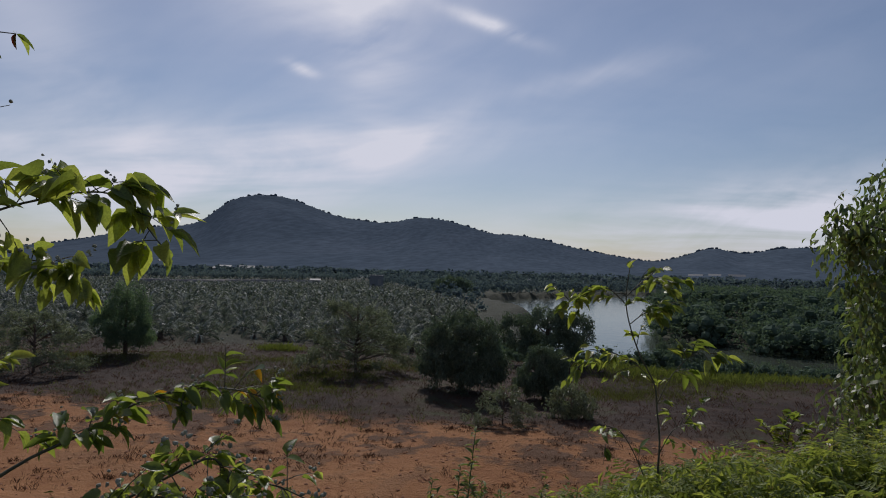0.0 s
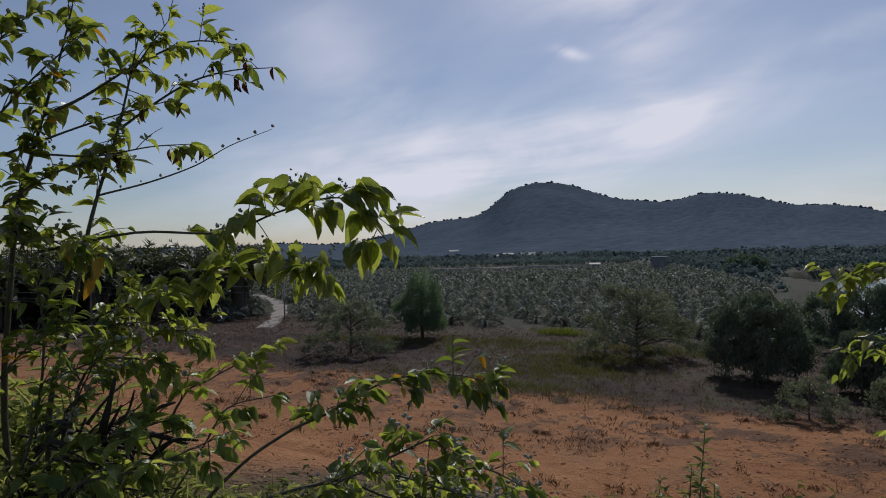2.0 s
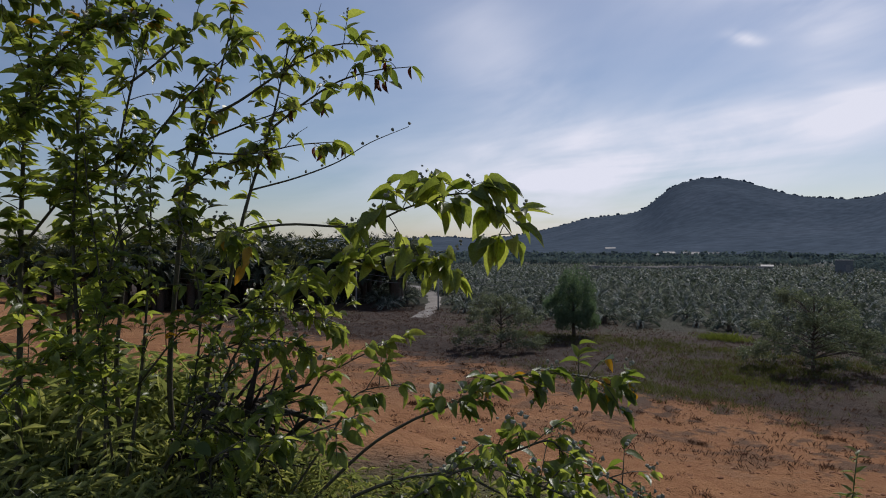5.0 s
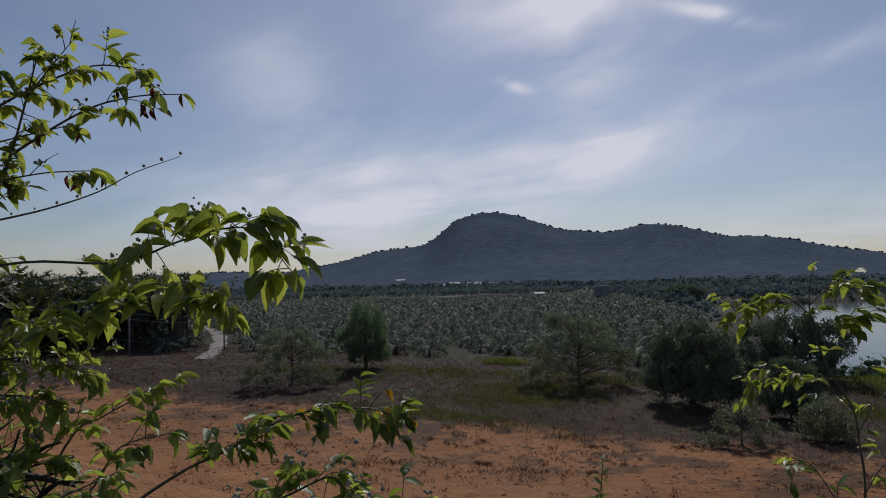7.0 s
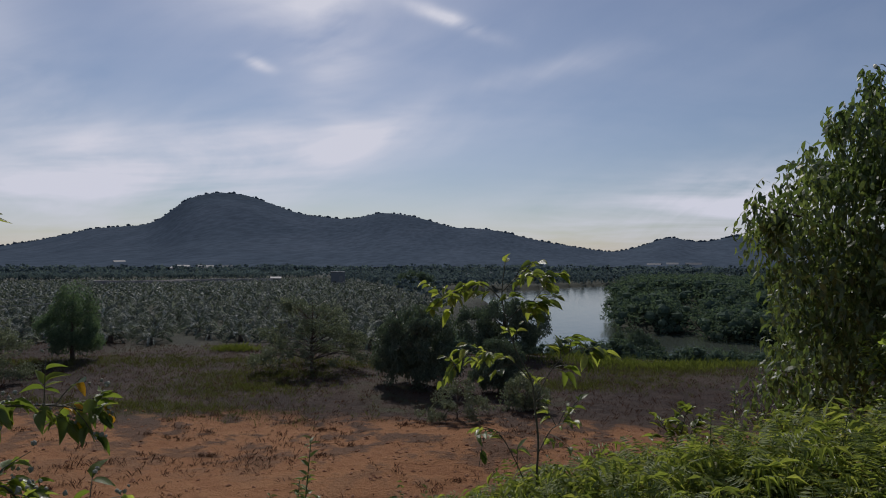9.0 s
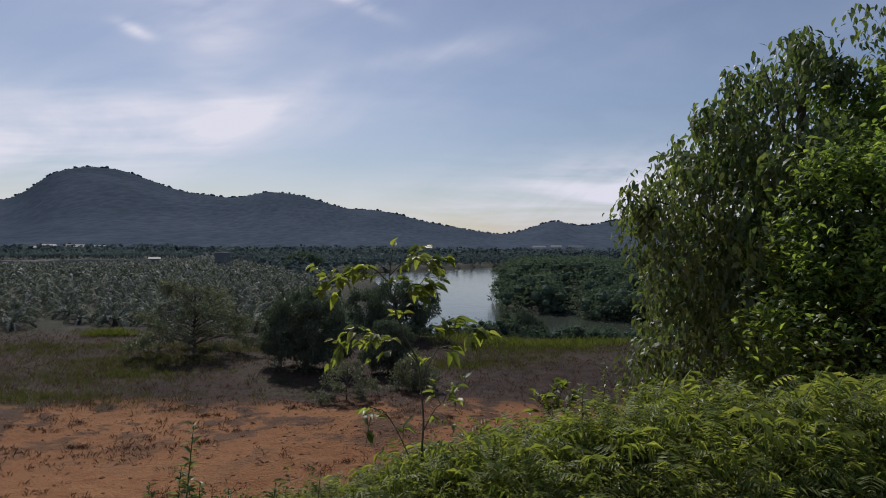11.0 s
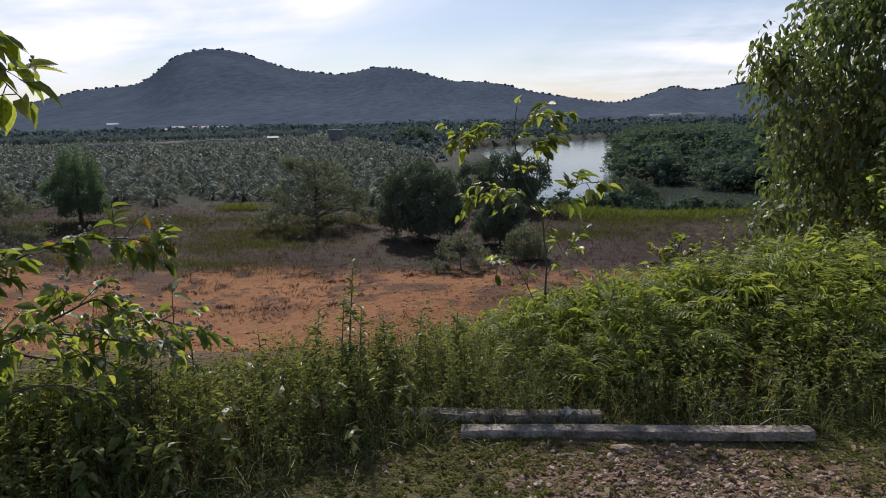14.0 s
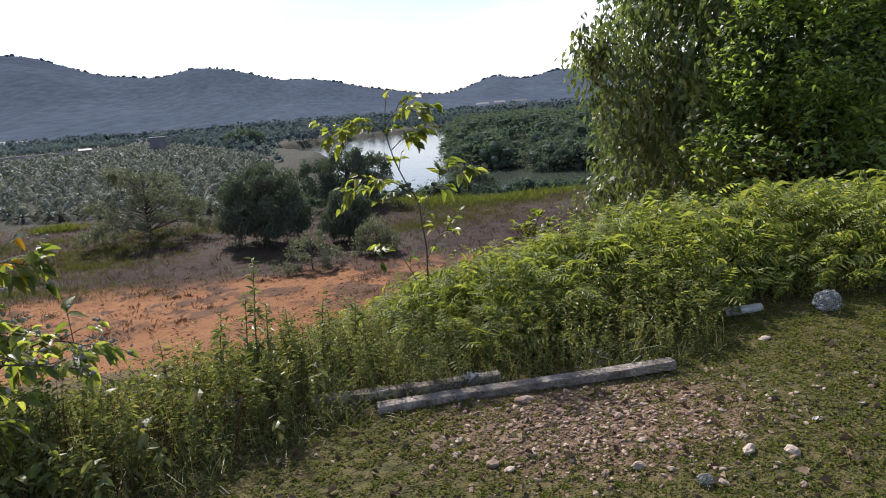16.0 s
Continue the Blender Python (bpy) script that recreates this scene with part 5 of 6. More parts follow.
SHRUB = {
    "m1": ([(-3.24, 1.56, -0.05), (-3.32, 1.51, 0.81), (-3.33, 1.56, 1.53), (-3.31, 1.60, 1.95), (-3.33, 1.67, 2.17), (-3.33, 1.76, 2.49), (-3.30, 1.84, 2.82), (-3.27, 1.89, 3.08)], 0.02, 0.004, 37, 0.104),
    "m2": ([(-3.19, 1.65, -0.05), (-3.18, 1.67, 0.84), (-3.17, 1.77, 1.25), (-3.16, 1.89, 1.80), (-3.16, 1.99, 2.13), (-3.16, 2.08, 2.40), (-3.13, 2.14, 2.70), (-3.10, 2.18, 2.94)], 0.017, 0.004, 27, 0.096),
    "m3": ([(-3.30, 1.29, -0.05), (-3.27, 1.20, 0.91), (-3.27, 1.24, 1.51), (-3.28, 1.20, 2.00), (-3.25, 1.27, 2.50), (-3.21, 1.35, 2.85)], 0.016, 0.004, 27, 0.104),
    "m4": ([(-3.17, 1.70, -0.05), (-3.13, 1.77, 0.85), (-3.10, 1.92, 1.12), (-3.09, 2.03, 1.29), (-3.06, 2.08, 1.48)], 0.01, 0.004, 18, 0.089),
    "ba": ([(-3.34, 1.74, 2.43), (-3.25, 1.92, 2.55), (-3.16, 2.17, 2.76), (-2.99, 2.44, 2.94), (-2.81, 2.66, 2.94)], 0.011, 0.003, 13, 0.120),
    "bb": ([(-3.16, 2.08, 2.38), (-3.08, 2.30, 2.58), (-3.01, 2.49, 2.72), (-2.86, 2.66, 2.79), (-2.71, 2.85, 2.82)], 0.009, 0.003, 7, 0.120),
    "bc": ([(-3.33, 1.55, 2.20), (-3.20, 1.83, 2.35), (-3.13, 2.04, 2.45), (-3.03, 2.30, 2.56)], 0.008, 0.003, 6, 0.110),
    "bd": ([(-3.14, 1.94, 1.99), (-3.08, 2.22, 2.08), (-2.98, 2.46, 2.19), (-2.88, 2.64, 2.32), (-2.72, 2.84, 2.43)], 0.007, 0.002, 0, 0.074),
    "be": ([(-3.29, 1.65, 2.21), (-3.15, 1.93, 2.21), (-3.04, 2.20, 2.28), (-2.95, 2.41, 2.31)], 0.007, 0.003, 7, 0.110),
    "bf": ([(-3.25, 1.50, 1.93), (-3.20, 1.71, 2.09), (-3.13, 1.95, 2.20)], 0.008, 0.003, 10, 0.096),
    "bg": ([(-3.13, 2.14, 2.70), (-3.07, 2.23, 2.88), (-3.01, 2.33, 3.06)], 0.006, 0.002, 7, 0.081),
    "bh": ([(-3.25, 1.24, 2.01), (-3.18, 1.43, 2.33), (-3.11, 1.61, 2.59), (-3.01, 1.83, 2.86)], 0.009, 0.003, 13, 0.104),
    "bi": ([(-3.28, 1.20, 2.49), (-3.11, 1.38, 2.67), (-3.03, 1.58, 2.91)], 0.008, 0.003, 10, 0.104),
    "bj": ([(-3.17, 1.20, 1.68), (-3.11, 1.39, 1.79), (-3.01, 1.61, 1.74), (-2.93, 1.77, 1.61)], 0.008, 0.003, 22, 0.104),
    "bB": ([(-3.19, 1.64, 1.68), (-2.82, 1.96, 1.77), (-2.47, 2.25, 1.76), (-2.22, 2.41, 1.86), (-2.01, 2.56, 1.93), (-1.88, 2.66, 1.90), (-1.73, 2.75, 1.69)], 0.009, 0.003, 25, 0.175),
    "bB2": ([(-3.14, 1.75, 1.25), (-2.92, 1.96, 1.38), (-2.74, 2.09, 1.42), (-2.47, 2.32, 1.54), (-2.25, 2.51, 1.60), (-2.09, 2.61, 1.51)], 0.007, 0.003, 20, 0.16),
    "bm": ([(-3.19, 1.64, 1.11), (-3.01, 1.80, 1.25), (-2.83, 2.02, 1.28), (-2.65, 2.22, 1.17)], 0.006, 0.003, 30, 0.089),
    "bn": ([(-3.11, 1.60, 1.00), (-2.89, 1.84, 1.11), (-2.71, 2.07, 1.06)], 0.006, 0.003, 25, 0.089),
}
leafy_plant("shrub", "tall leafy shrub with serrated green leaves, some withered, on the rim", (-3.24, 1.56, 0.0), SHRUB, 61, 300, yellow=("m1", "bj", "bh"), dry=("bb", "bc", "be"),
            bare=("bd",), heads=("bB", "bB2", "bm", "bn", "bj", "ba", "bb", "bf"), droop=0.42)
LOW_SHRUB = {
    "mC": ([(-2.57, 1.60, -0.05), (-2.24, 2.04, 0.51), (-2.09, 2.29, 0.70), (-1.94, 2.51, 0.80), (-1.83, 2.73, 0.90), (-1.67, 2.90, 0.95), (-1.49, 3.08, 0.93), (-1.33, 3.18, 0.87)], 0.01, 0.003, 35, 0.115),
    "b5": ([(-2.52, 1.65, 0.10), (-1.87, 1.94, 0.51), (-1.59, 2.24, 0.59), (-1.40, 2.39, 0.69), (-1.26, 2.50, 0.74), (-1.18, 2.55, 0.56)], 0.01, 0.003, 20, 0.115),
    "b6": ([(-1.59, 2.24, 0.57), (-1.33, 2.33, 0.51), (-1.07, 2.52, 0.64), (-0.84, 2.64, 0.54)], 0.006, 0.003, 14, 0.098),
    "b7": ([(-2.68, 1.55, 0.00), (-2.80, 1.44, 0.60), (-2.69, 1.66, 0.73), (-2.53, 1.93, 0.81)], 0.007, 0.003, 20, 0.115),
    "b8": ([(-2.57, 1.55, 0.05), (-2.44, 1.38, 0.61), (-2.28, 1.67, 0.68), (-2.06, 1.97, 0.81)], 0.007, 0.003, 20, 0.107),
    "bo": ([(-2.62, 1.65, 0.10), (-2.73, 2.12, 0.81), (-2.62, 2.26, 0.95), (-2.47, 2.46, 1.07)], 0.008, 0.003, 9, 0.107),
    "b9": ([(-2.47, 1.65, 0.10), (-1.64, 1.86, 0.50), (-1.31, 2.01, 0.72), (-1.02, 2.18, 0.66), (-0.77, 2.27, 0.58)], 0.007, 0.003, 32, 0.074),
    "b10": ([(-2.36, 1.60, 0.05), (-1.59, 1.80, 0.39), (-1.23, 1.99, 0.52), (-1.02, 2.12, 0.43)], 0.006, 0.003, 20, 0.070),
    "bp": ([(-2.57, 1.70, 0.10), (-2.57, 2.18, 0.62), (-2.50, 2.28, 0.80), (-2.34, 2.47, 0.85)], 0.007, 0.003, 9, 0.107),
}
leafy_plant("shrub", "low sprawling shrub with drooping green and yellowing leaves", (-2.57, 1.60, 0.0), LOW_SHRUB, 62, 290, yellow=("mC",), heads=("mC", "b5", "b6", "b9"), droop=0.4)
DENSE_SHRUB = {
    "m1": ([(-3.50, 0.77, -0.05), (-3.54, 0.79, 1.01), (-3.61, 0.82, 2.05), (-3.56, 0.87, 3.08)], 0.024, 0.006, 75, 0.102),
    "m2": ([(-3.50, 0.56, -0.05), (-3.45, 0.54, 1.01), (-3.50, 0.51, 2.05), (-3.40, 0.56, 3.19)], 0.024, 0.006, 75, 0.102),
    "m3": ([(-3.71, 1.08, -0.05), (-3.76, 1.08, 0.91), (-3.81, 1.13, 2.05), (-3.71, 1.18, 3.19)], 0.022, 0.006, 75, 0.102),
    "m4": ([(-3.40, 0.98, -0.05), (-3.30, 1.03, 0.81), (-3.24, 0.98, 1.64), (-3.19, 1.00, 2.36)], 0.018, 0.005, 59, 0.096),
    "b1": ([(-3.59, 0.81, 1.64), (-3.35, 1.03, 2.00), (-3.14, 1.24, 2.15)], 0.009, 0.003, 36, 0.096),
    "b2": ([(-3.50, 0.52, 1.84), (-3.24, 0.72, 2.26), (-3.09, 0.92, 2.57)], 0.009, 0.003, 38, 0.096),
    "b3": ([(-3.57, 0.87, 2.57), (-3.35, 1.08, 2.83), (-3.14, 1.34, 2.93)], 0.008, 0.003, 36, 0.096),
    "b4": ([(-3.50, 0.56, 0.70), (-3.24, 0.77, 1.01), (-3.04, 0.98, 1.12)], 0.008, 0.003, 29, 0.088),
    "b5": ([(-3.45, 0.54, 2.77), (-3.24, 0.72, 3.03), (-3.04, 0.92, 3.08)], 0.008, 0.003, 33, 0.096),
}
leafy_plant("shrub", "dense leafy shrub growing against a taller one", (-3.50, 0.77, 0.0), DENSE_SHRUB, 64, 290, yellow=("b3",), heads=("b1", "b3"))
FAN_SHRUB = {
    "m1": ([(-3.14, 1.08, -0.05), (-3.12, 1.10, 0.70), (-3.09, 1.08, 1.32), (-3.11, 1.00, 2.10)], 0.012, 0.003, 35, 0.075),
    "m2": ([(-3.14, 1.13, -0.05), (-3.05, 1.24, 0.81), (-3.01, 1.29, 1.58), (-2.99, 1.29, 2.15)], 0.012, 0.003, 35, 0.075),
    "m3": ([(-3.11, 1.18, -0.05), (-2.93, 1.44, 0.70), (-2.88, 1.51, 1.32), (-2.93, 1.41, 1.84)], 0.011, 0.003, 30, 0.075),
    "b1": ([(-3.09, 1.18, 0.19), (-2.84, 1.55, 0.81), (-2.73, 1.70, 1.17)], 0.008, 0.003, 23, 0.075),
    "b2": ([(-3.09, 1.13, 0.50), (-2.93, 1.03, 1.01), (-2.84, 0.98, 1.38)], 0.007, 0.003, 23, 0.075),
    "b3": ([(-3.09, 1.08, 1.22), (-2.90, 1.08, 1.64), (-2.78, 1.13, 1.89)], 0.006, 0.002, 20, 0.075),
    "b4": ([(-3.04, 1.24, 0.91), (-2.80, 1.39, 1.22), (-2.68, 1.51, 1.32)], 0.006, 0.002, 19, 0.075),
}
leafy_plant("shrub", "thin-stemmed shrub with many small green leaves", (-3.14, 1.10, 0.0), FAN_SHRUB, 66, 280, yellow=("b4",), heads=("b1", "b3"))
SAPLING = {
    "m1": ([(0.87, 4.40, -0.10), (0.85, 4.40, 0.22), (0.86, 4.40, 0.49), (0.84, 4.40, 0.70), (0.82, 4.40, 0.87), (0.72, 4.40, 1.07), (0.65, 4.40, 1.28), (0.63, 4.40, 1.44), (0.65, 4.40, 1.63)], 0.008, 0.003, 6, 0.085),
    "b1": ([(0.82, 4.40, 0.87), (0.68, 4.38, 1.01), (0.48, 4.36, 1.07), (0.32, 4.35, 0.96)], 0.004, 0.002, 11, 0.089),
    "b2": ([(0.84, 4.40, 0.74), (0.94, 4.42, 0.94), (1.07, 4.42, 1.07), (1.21, 4.42, 1.09)], 0.004, 0.002, 11, 0.095),
    "b3": ([(0.63, 4.40, 1.39), (0.51, 4.38, 1.49), (0.38, 4.36, 1.46), (0.25, 4.34, 1.39)], 0.004, 0.002, 10, 0.089),
    "b4": ([(0.63, 4.40, 1.44), (0.75, 4.42, 1.55), (0.87, 4.42, 1.52)], 0.004, 0.002, 10, 0.089),
    "b5": ([(0.66, 4.40, 1.26), (0.76, 4.40, 1.34), (0.87, 4.40, 1.37)], 0.004, 0.002, 8, 0.095),
    "b6": ([(0.86, 4.40, 0.42), (0.94, 4.40, 0.57), (1.02, 4.40, 0.62)], 0.004, 0.002, 6, 0.081),
    "b7": ([(0.85, 4.40, -0.00), (0.74, 4.38, 0.32), (0.61, 4.36, 0.55), (0.51, 4.35, 0.57)], 0.005, 0.002, 6, 0.085),
}
leafy_plant("sapling", "slender sapling with large drooping backlit leaves", (0.87, 4.40, -0.10), SAPLING, 63, 220, stem_mat=STEM)


SPROUT = {
    "m1": ([(1.97, 5.50, -0.45), (1.97, 5.51, 0.05), (1.95, 5.50, 0.34), (1.93, 5.50, 0.43)], 0.009, 0.003, 7, 0.078),
    "b1": ([(1.97, 5.51, 0.09), (2.03, 5.53, 0.28), (2.08, 5.53, 0.37)], 0.005, 0.002, 6, 0.078),
    "b2": ([(1.96, 5.51, 0.16), (1.86, 5.50, 0.31), (1.80, 5.49, 0.40)], 0.005, 0.002, 6, 0.078),
    "b3": ([(1.95, 5.50, 0.27), (1.99, 5.50, 0.43), (2.01, 5.50, 0.46)], 0.004, 0.002, 4, 0.075),
}
leafy_plant("shrub", "small upright shrub with rounded leaves behind the fern bank", (1.92, 5.4, -0.45), SPROUT, 65, 200, droop=0.0)


def tall_weed(base, high, seed):
    g = np.random.default_rng(seed)
    x, y = base
    top = empty("tall_weed", (x, y, float(ground_z(x, y)) - 0.02), "tall upright weed with small dense leaves", "weed", "tall weeds on the rim")
    lean = (g.normal(0.04, 0.04) * high, g.normal(0, 0.04) * high)
    line = [(0, 0, 0), (lean[0] * 0.4, lean[1] * 0.4, high * 0.5), (lean[0], lean[1], high)]
    part("stem", tube(line, 0.006, 0.002, 5, 4), STEM_GREEN, top, smooth=True)
    n = int(95 * high)
    pts = curve_points(line, 20)
    idx = g.integers(6, len(pts), n)
    p = np.array([tuple(pts[i]) for i in idx])
    u = idx / len(pts)
    part("leaves", scatter([leaf_large(0.36, 0.06, 0.3, 0, 3)], p, turns(g.uniform(0, 6.28, n), g.uniform(-0.2, 0.9, n), g.normal(0, 0.4, n)), g.uniform(0.045, 0.095, n) * (1.2 - 0.6 * u)), LEAF_LOOSE, top)
    return top


for k, (x, y, h) in enumerate([(-0.24, 3.06, 0.84), (-0.3, 3.12, 0.62), (-0.46, 3.1, 0.55), (-0.05, 3.2, 0.5), (-0.7, 3.0, 0.46), (0.1, 3.3, 0.5), (-1.1, 3.0, 0.5), (0.3, 3.5, 0.46), (1.9, 4.4, 0.75), (2.2, 5.0, 0.85), (2.7, 4.6, 0.8), (-0.16, 3.0, 0.6)]):
    tall_weed((x, y), h, 80 + k)


# ---------------------------------------------------------------- things on the pad
def timber(label, a, b, wide, thick, seed):
    """A sawn beam with worn, slightly bent edges, lying on the ground."""
    g = np.random.default_rng(seed)
    a, b = Vector(a), Vector(b)
    long = (b - a).length
    bm = bmesh.new()
    n = 22
    rings = []
    for i in range(n + 1):
        u = i / n
        bend = 0.012 * math.sin(u * math.pi * 1.3 + seed)
        ring = []
        for cx, cz in [(-0.5, -0.5), (0.5, -0.5), (0.5, 0.42), (0.44, 0.5), (-0.44, 0.5), (-0.5, 0.42)]:
            ring.append(bm.verts.new((u * long, cx * wide + bend + g.normal(0, 0.0015), cz * thick + g.normal(0, 0.0015))))
        rings.append(ring)
    for r0, r1 in zip(rings, rings[1:]):
        for k in range(6):
            bm.faces.new((r0[k], r0[(k + 1) % 6], r1[(k + 1) % 6], r1[k]))
    bm.faces.new(rings[0][::-1])
    bm.faces.new(rings[-1])
    bmesh.ops.recalc_face_normals(bm, faces=bm.faces)
    me = bpy.data.meshes.new("timber_beam")
    bm.to_mesh(me)
    bm.free()
    me.materials.append(TIMBER)
    ob = new("timber_beam", me)
    d = b - a
    ob.matrix_world = Matrix.Translation(a) @ d.to_track_quat("X", "Z").to_matrix().to_4x4()
    return tagged(ob, label, "beam", "beams on the pad")


timber("long weathered grey timber beam lying on gravel", (0.42, 2.76, 0.012), (2.10, 2.88, 0.035), 0.08, 0.045, 1)
timber("short weathered grey timber beam half hidden in weeds", (0.05, 2.93, 0.015), (1.12, 2.98, 0.03), 0.075, 0.045, 2)


def stone(x, y, size, seed):
    g = np.random.default_rng(seed)
    v, f = ball(seed, 0.22, 2)
    v = v * (size * g.uniform(0.9, 1.5), size * g.uniform(0.7, 1.0), size * g.uniform(0.4, 0.65))
    me = tri_mesh("stone", v, f, STONE, False)
    ob = new("stone", me)
    ob.matrix_world = pose(x, y, float(ground_z(x, y)) + size * 0.22, g.uniform(-10, 10), g.uniform(-10, 10), g.uniform(0, 360))
    tagged(ob, "pale angular stone lying on the turf", "stone", "stones on the pad")


sg = np.random.default_rng(90)
for k in range(90):
    sx, sy = sg.uniform(0.2, 3.4), sg.uniform(1.0, 2.65)
    stone(sx, sy, sg.uniform(0.008, 0.022), 500 + k)
for k, (sx, sy, s) in enumerate([(1.52, 1.93, 0.034), (2.0, 1.91, 0.032), (0.92, 2.1, 0.03), (0.98, 2.04, 0.026), (0.5, 2.5, 0.022), (1.55, 2.74, 0.02), (2.8, 3.12, 0.03), (2.17, 1.86, 0.03), (0.68, 2.31, 0.022), (1.2, 2.68, 0.034), (1.34, 2.5, 0.028), (0.8, 2.35, 0.02), (0.65, 2.13, 0.024), (1.18, 2.66, 0.03)]):
    stone(sx, sy, s, 600 + k)

# a length of white pipe
pipe = empty("pipe", (2.95, 3.62, 0.024), "short length of dirty white plastic pipe", "pipe")
outer, inner = tube([(-0.14, 0, 0), (0.14, 0.02, 0)], 0.034, 0.034, 16, 1), tube([(-0.142, 0, 0), (0.142, 0.02, 0)], 0.029, 0.029, 16, 1)
part("pipe_wall", outer, PIPE_MAT, pipe, smooth=True)
# Solid capped cylinder whose dark colour stands in for the shade inside.
part("bore", inner, DEADWOOD, pipe, "dark plug coloured as the shade inside the pipe")


def plastic_material():
    m = bpy.data.materials.new("clear_plastic_film")
    m.use_nodes = True
    b = m.node_tree.nodes["Principled BSDF"]
    b.inputs["Base Color"].default_value = (0.6, 0.61, 0.6, 1)
    b.inputs["Roughness"].default_value = 0.22
    b.inputs["Transmission Weight"].default_value = 0.75
    b.inputs["IOR"].default_value = 1.2
    return m


def bag(x, y, size):
    bm = bmesh.new()
    bmesh.ops.create_icosphere(bm, subdivisions=4, radius=1.0)
    for v in bm.verts:
        c = v.co.copy()
        f = 1 + 0.2 * noise.noise(c * 2.1) + 0.16 * abs(noise.noise(c * 5.0)) + 0.06 * noise.noise(c * 11)
        v.co = Vector((c.x * 1.1, c.y * 0.7, c.z * 0.85 - 0.12 * c.x)) * f * size
    me = bpy.data.meshes.new("plastic_bag")
    bm.to_mesh(me)
    bm.free()
    me.materials.append(plastic_material())
    ob = new("plastic_bag", me)
    ob.location = (x, y, float(ground_z(x, y)) + size * 0.75)
    tagged(ob, "crumpled clear plastic bag lying on the turf", "bag")


bag(3.46, 3.46, 0.085)
bag(1.72, 1.74, 0.03)


def scrap(x, y, size, seed, lift=0.03):
    """A crumpled flake of pale rubbish."""
    g = np.random.default_rng(seed)
    n = 5
    v = np.array([((i / n - 0.5) * size * 1.4, (k / n - 0.5) * size, g.normal(0, 0.14) * size) for i in range(n + 1) for k in range(n + 1)])
    low = v - (0, 0, 0.004)
    t = []
    for i in range(n):
        for k in range(n):
            a = i * (n + 1) + k
            t += [(a, a + n + 1, a + n + 2), (a, a + n + 2, a + 1)]
    t = np.array(t)
    ob = new("scrap", tri_mesh("scrap", *merge((v, t), (low, t[:, ::-1])), LITTER, False))
    ob.matrix_world = pose(x, y, float(ground_z(x, y)) + lift, g.uniform(-25, 25), g.uniform(-25, 25), g.uniform(0, 360))
    tagged(ob, "crumpled pale scrap of plastic among weeds", "litter", "scraps of litter")


for k, (x, y, s, l) in enumerate([(0.95, 2.95, 0.07, 0.06), (1.75, 3.12, 0.08, 0.05), (2.0, 3.2, 0.06, 0.04), (-0.35, 2.85, 0.09, 0.12), (-0.75, 2.7, 0.06, 0.1), (-1.4, 2.6, 0.06, 0.12),
                                   (2.45, 2.1, 0.03, 0.01), (2.2, 1.5, 0.03, 0.01), (1.7, 1.3, 0.03, 0.01), (2.9, 1.6, 0.035, 0.01)]):
    scrap(x, y, s, 700 + k, l)

# heap of dead branches under the tall shrub
heap = empty("brush_heap", (-2.9, 1.78, 0.0), "heap of dark dead branches under the shrub", "branches")
hg = np.random.default_rng(95)
for k in range(120):
    a = Vector((hg.uniform(-0.45, 0.15), hg.uniform(-0.3, 0.25), hg.uniform(0.2, 0.8)))
    b = a + Vector((hg.uniform(-0.1, 0.36), hg.uniform(-0.1, 0.32), hg.uniform(-0.25, 0.32)))
    r = 0.005 + 0.02 * hg.uniform(0, 1) ** 2
    part("dead_branch", tube([a, a.lerp(b, 0.5) + Vector((0, 0, hg.uniform(-0.05, 0.07))), b], r, r * 0.4, 6, 3, 0.15), DEADWOOD, heap, smooth=True)


# ---------------------------------------------------------------- tracks, poles, buildings far off
def ribbon(name, label, points, wide, mat, lift=0.06):
    line = curve_points([(x, y, 0) for x, y in points], 12)
    vs, ts = [], []
    for i, q in enumerate(line):
        d = (line[min(i + 1, len(line) - 1)] - line[max(i - 1, 0)]).normalized()
        s = Vector((d.y, -d.x, 0)) * wide / 2
        for f in (-1, -0.4, 0.4, 1):
            p = q + s * f
            vs.append((p.x, p.y, float(ground_z(p.x, p.y)) + (lift if abs(f) < 1 else -0.05)))
    for i in range(len(line) - 1):
        for k in range(3):
            a = i * 4 + k
            ts += [(a, a + 4, a + 5), (a, a + 5, a + 1)]
    tagged(new(name, tri_mesh(name, np.array(vs), np.array(ts), mat, True)), label, "track", kind="structure")


SAND = material("pale_sand", [(0.17, 0.155, 0.14), (0.26, 0.235, 0.21)], scale=0.8, rough=0.95, bump=0.3, detail_scale=5)
ribbon("track_left", "pale sandy track between the palms", [(-58, 50), (-68, 61), (-80, 72), (-95, 84), (-115, 96)], 2.6, SAND)
ribbon("track_far", "pale sandy road along the far edge of the plantation", [(-176, 250), (-160, 262), (-151, 282), (-140, 298), (-124, 306)], 3.6, SAND, 2.0)


def pole(x, y, high):
    z = float(ground_z(x, y))
    top = empty("utility_pole", (x, y, z - 0.1), "grey utility pole carrying slack cables", "pole", "utility poles")
    part("shaft", tube([(0, 0, 0), (0, 0, high)], 0.11, 0.08, 8, 1), POLE_MAT, top, smooth=True)
    part("crossarm", tube([(-0.5, 0, high - 0.3), (0.5, 0, high - 0.3)], 0.05, 0.05, 4, 1), POLE_MAT, top)
    return Vector((x, y, z - 0.1 + high - 0.25))


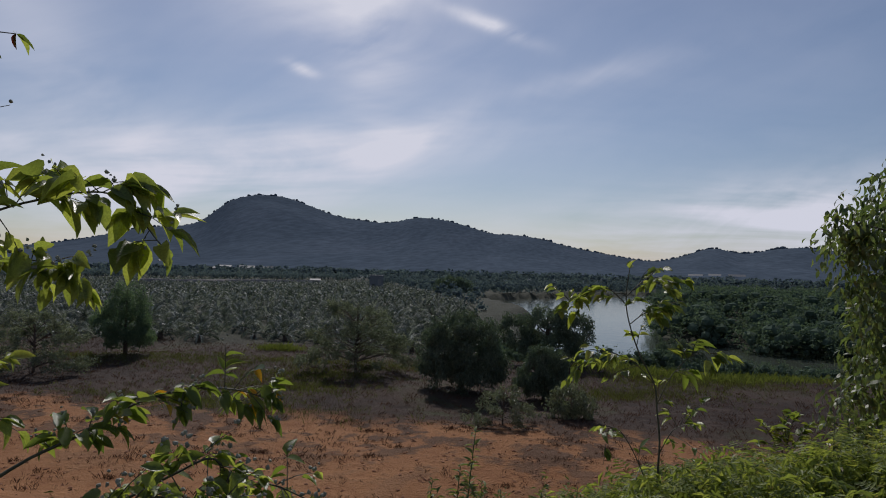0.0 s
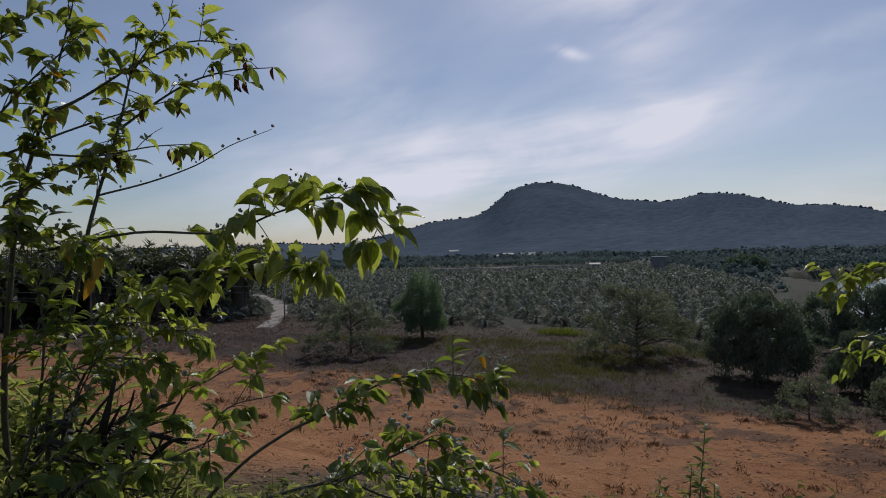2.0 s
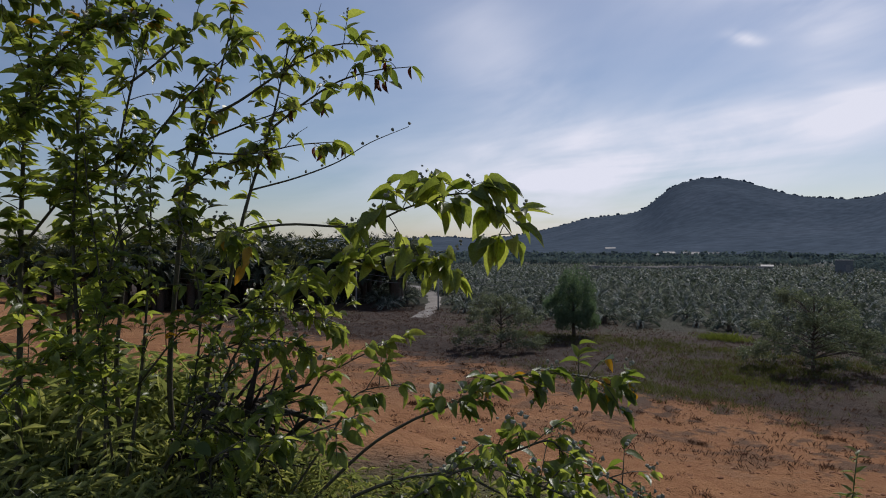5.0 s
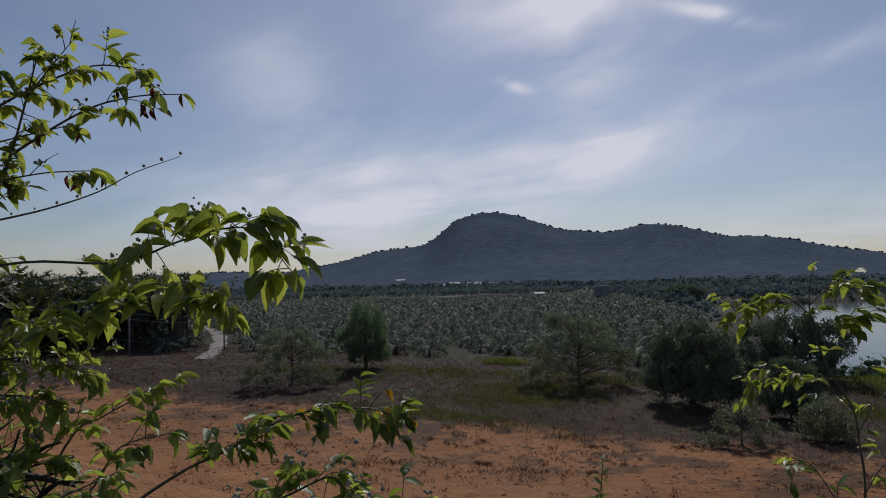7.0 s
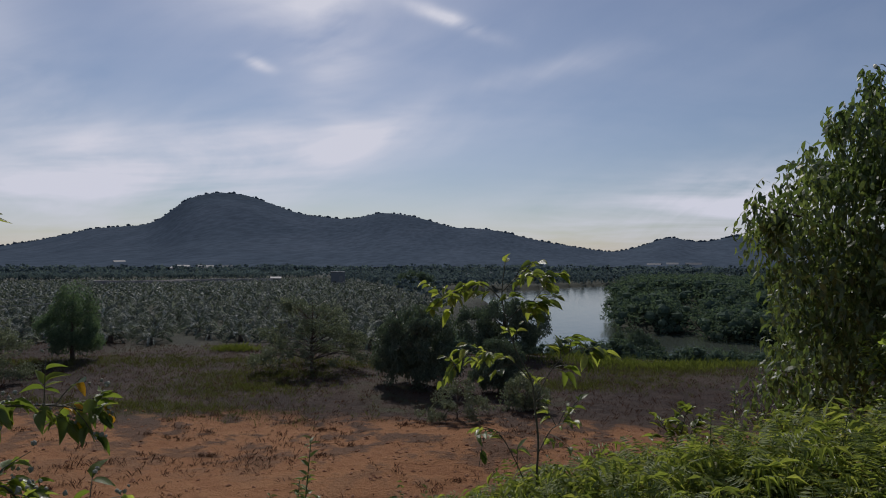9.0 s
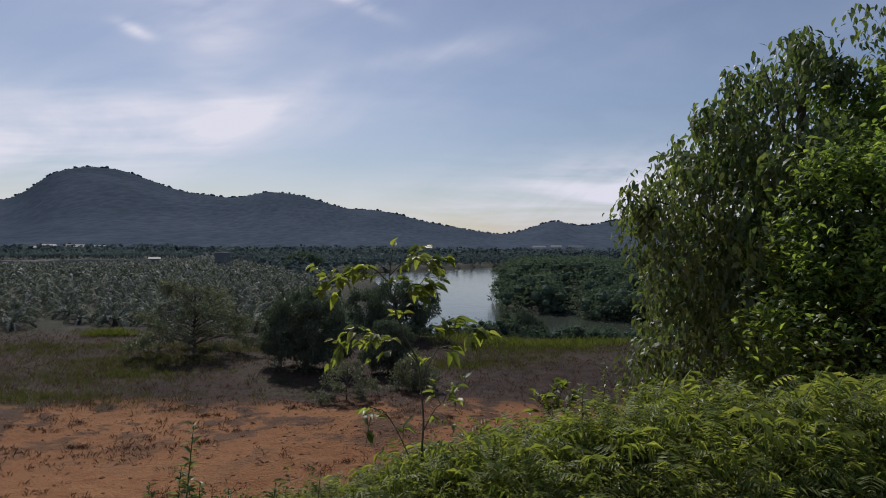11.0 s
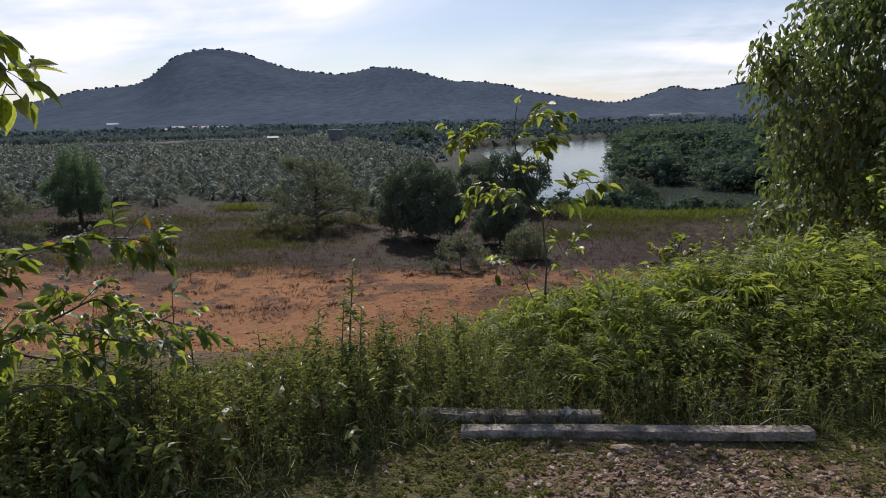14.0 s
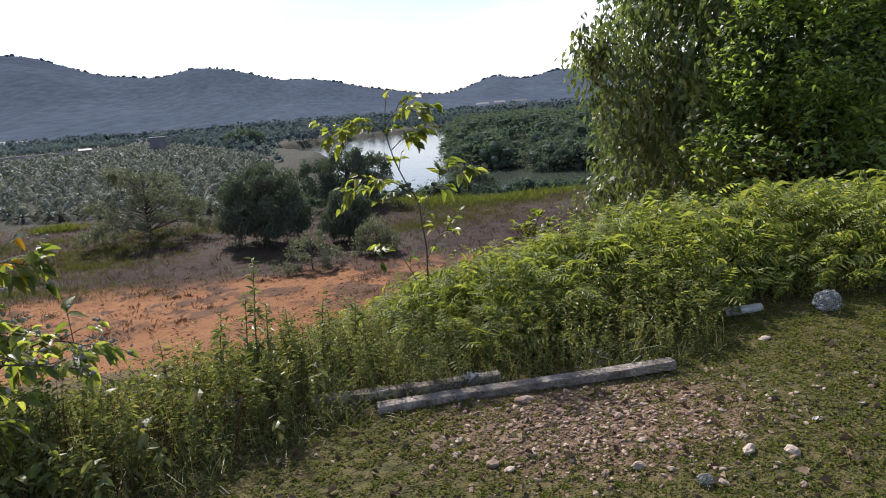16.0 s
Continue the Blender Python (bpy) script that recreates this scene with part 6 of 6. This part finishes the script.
tops = [pole(-86.0, 33.0, 5.4), pole(-79.0, 42.0, 5.3), pole(-71.0, 50.5, 5.2), pole(-63.5, 58.0, 4.9), pole(-50.0, 68.0, 4.6)]
for a, b in zip(tops, tops[1:]):
    for dz in (0.0, -0.7):
        mid = a.lerp(b, 0.5) + Vector((0, 0, -0.5 + dz))
        tagged(new("cable", tri_mesh("cable", *tube([a + Vector((0, 0, dz)), mid, b + Vector((0, 0, dz))], 0.022, 0.022, 4, 6), CABLE)), "slack grey cable strung between utility poles", "cable", "cables")


def box(x0, x1, y0, y1, z0, z1):
    v = np.array([(x, y, z) for x in (x0, x1) for y in (y0, y1) for z in (z0, z1)])
    t = np.array([(0, 1, 3), (0, 3, 2), (4, 6, 7), (4, 7, 5), (0, 4, 5), (0, 5, 1), (2, 3, 7), (2, 7, 6), (0, 2, 6), (0, 6, 4), (1, 5, 7), (1, 7, 3)])
    return v, t


def house(x, y, wide, deep, high, turn, mat, label, gable=True):
    z = float(ground_z(x, y))
    top = empty("house", (x, y, z - 0.2), label, "house")
    top.rotation_euler = (0, 0, radians(turn))
    w, d = wide / 2, deep / 2
    # front wall in pieces round the openings
    door_x, dw, dh = -w * 0.45, min(1.0, wide * 0.16), min(2.1, high * 0.75)
    pieces = [box(-w, door_x - dw / 2, -d, -d + 0.2, 0, high), box(door_x + dw / 2, w * 0.2, -d, -d + 0.2, 0, high), box(door_x - dw / 2, door_x + dw / 2, -d, -d + 0.2, dh, high),
              box(w * 0.2, w * 0.7, -d, -d + 0.2, 0, high * 0.35), box(w * 0.2, w * 0.7, -d, -d + 0.2, high * 0.75, high), box(w * 0.7, w, -d, -d + 0.2, 0, high),
              box(-w, -w + 0.2, -d + 0.2, d, 0, high), box(w - 0.2, w, -d + 0.2, d, 0, high), box(-w + 0.2, w - 0.2, d - 0.2, d, 0, high)]
    for piece in pieces:
        part("wall", piece, mat, top)
    part("door", box(door_x - dw / 2 + 0.01, door_x + dw / 2 - 0.01, -d + 0.06, -d + 0.12, 0.02, dh - 0.02), DEADWOOD, top, "dark wooden door")
    part("window", box(w * 0.2 + 0.01, w * 0.7 - 0.01, -d + 0.08, -d + 0.11, high * 0.35 + 0.01, high * 0.75 - 0.01), POLE_MAT, top, "dark window")
    if gable:
        e, h = 0.4, high + wide * 0.16
        v = np.array([(-w - e, -d - e, high), (w + e, -d - e, high), (w + e, 0, h), (-w - e, 0, h), (w + e, d + e, high), (-w - e, d + e, high)])
        v = np.concatenate([v, v - (0, 0, 0.12)])
        t = [(0, 1, 2), (0, 2, 3), (3, 2, 4), (3, 4, 5), (6, 8, 7), (6, 9, 8), (9, 10, 8), (9, 11, 10), (0, 6, 7), (0, 7, 1), (5, 4, 10), (5, 10, 11), (0, 3, 9), (0, 9, 6), (3, 5, 11), (3, 11, 9), (1, 7, 8), (1, 8, 2), (2, 8, 10), (2, 10, 4)]
        part("roof", (v, np.array(t)), ROOF_METAL, top)
    else:
        part("roof", box(-w - 0.15, w + 0.15, -d - 0.15, d + 0.15, high + 0.004, high + 0.25), CONCRETE, top)
    return top


house(-76.4, 256.8, 5.4, 5.0, 5.4, 17, CONCRETE, "small grey flat-roofed concrete pump house among palms", gable=False)
house(-124.0, 312.0, 4.5, 4.0, 2.4, 22, WHITE_WALL, "small white house at the end of a sandy road")
for k, (az, r, w) in enumerate([(-27.2, 640, 13), (-28.9, 660, 10), (-29.4, 610, 9), (-25.5, 640, 10), (-33.5, 800, 11), (9.6, 760, 14), (11.0, 780, 12), (12.6, 770, 16)]):
    house(r * math.sin(radians(az)), r * math.cos(radians(az)), w, 8, 4.0, -az + 8 * math.sin(k * 2.1), WHITE_WALL, "pale village house with a metal roof at the hill's foot")
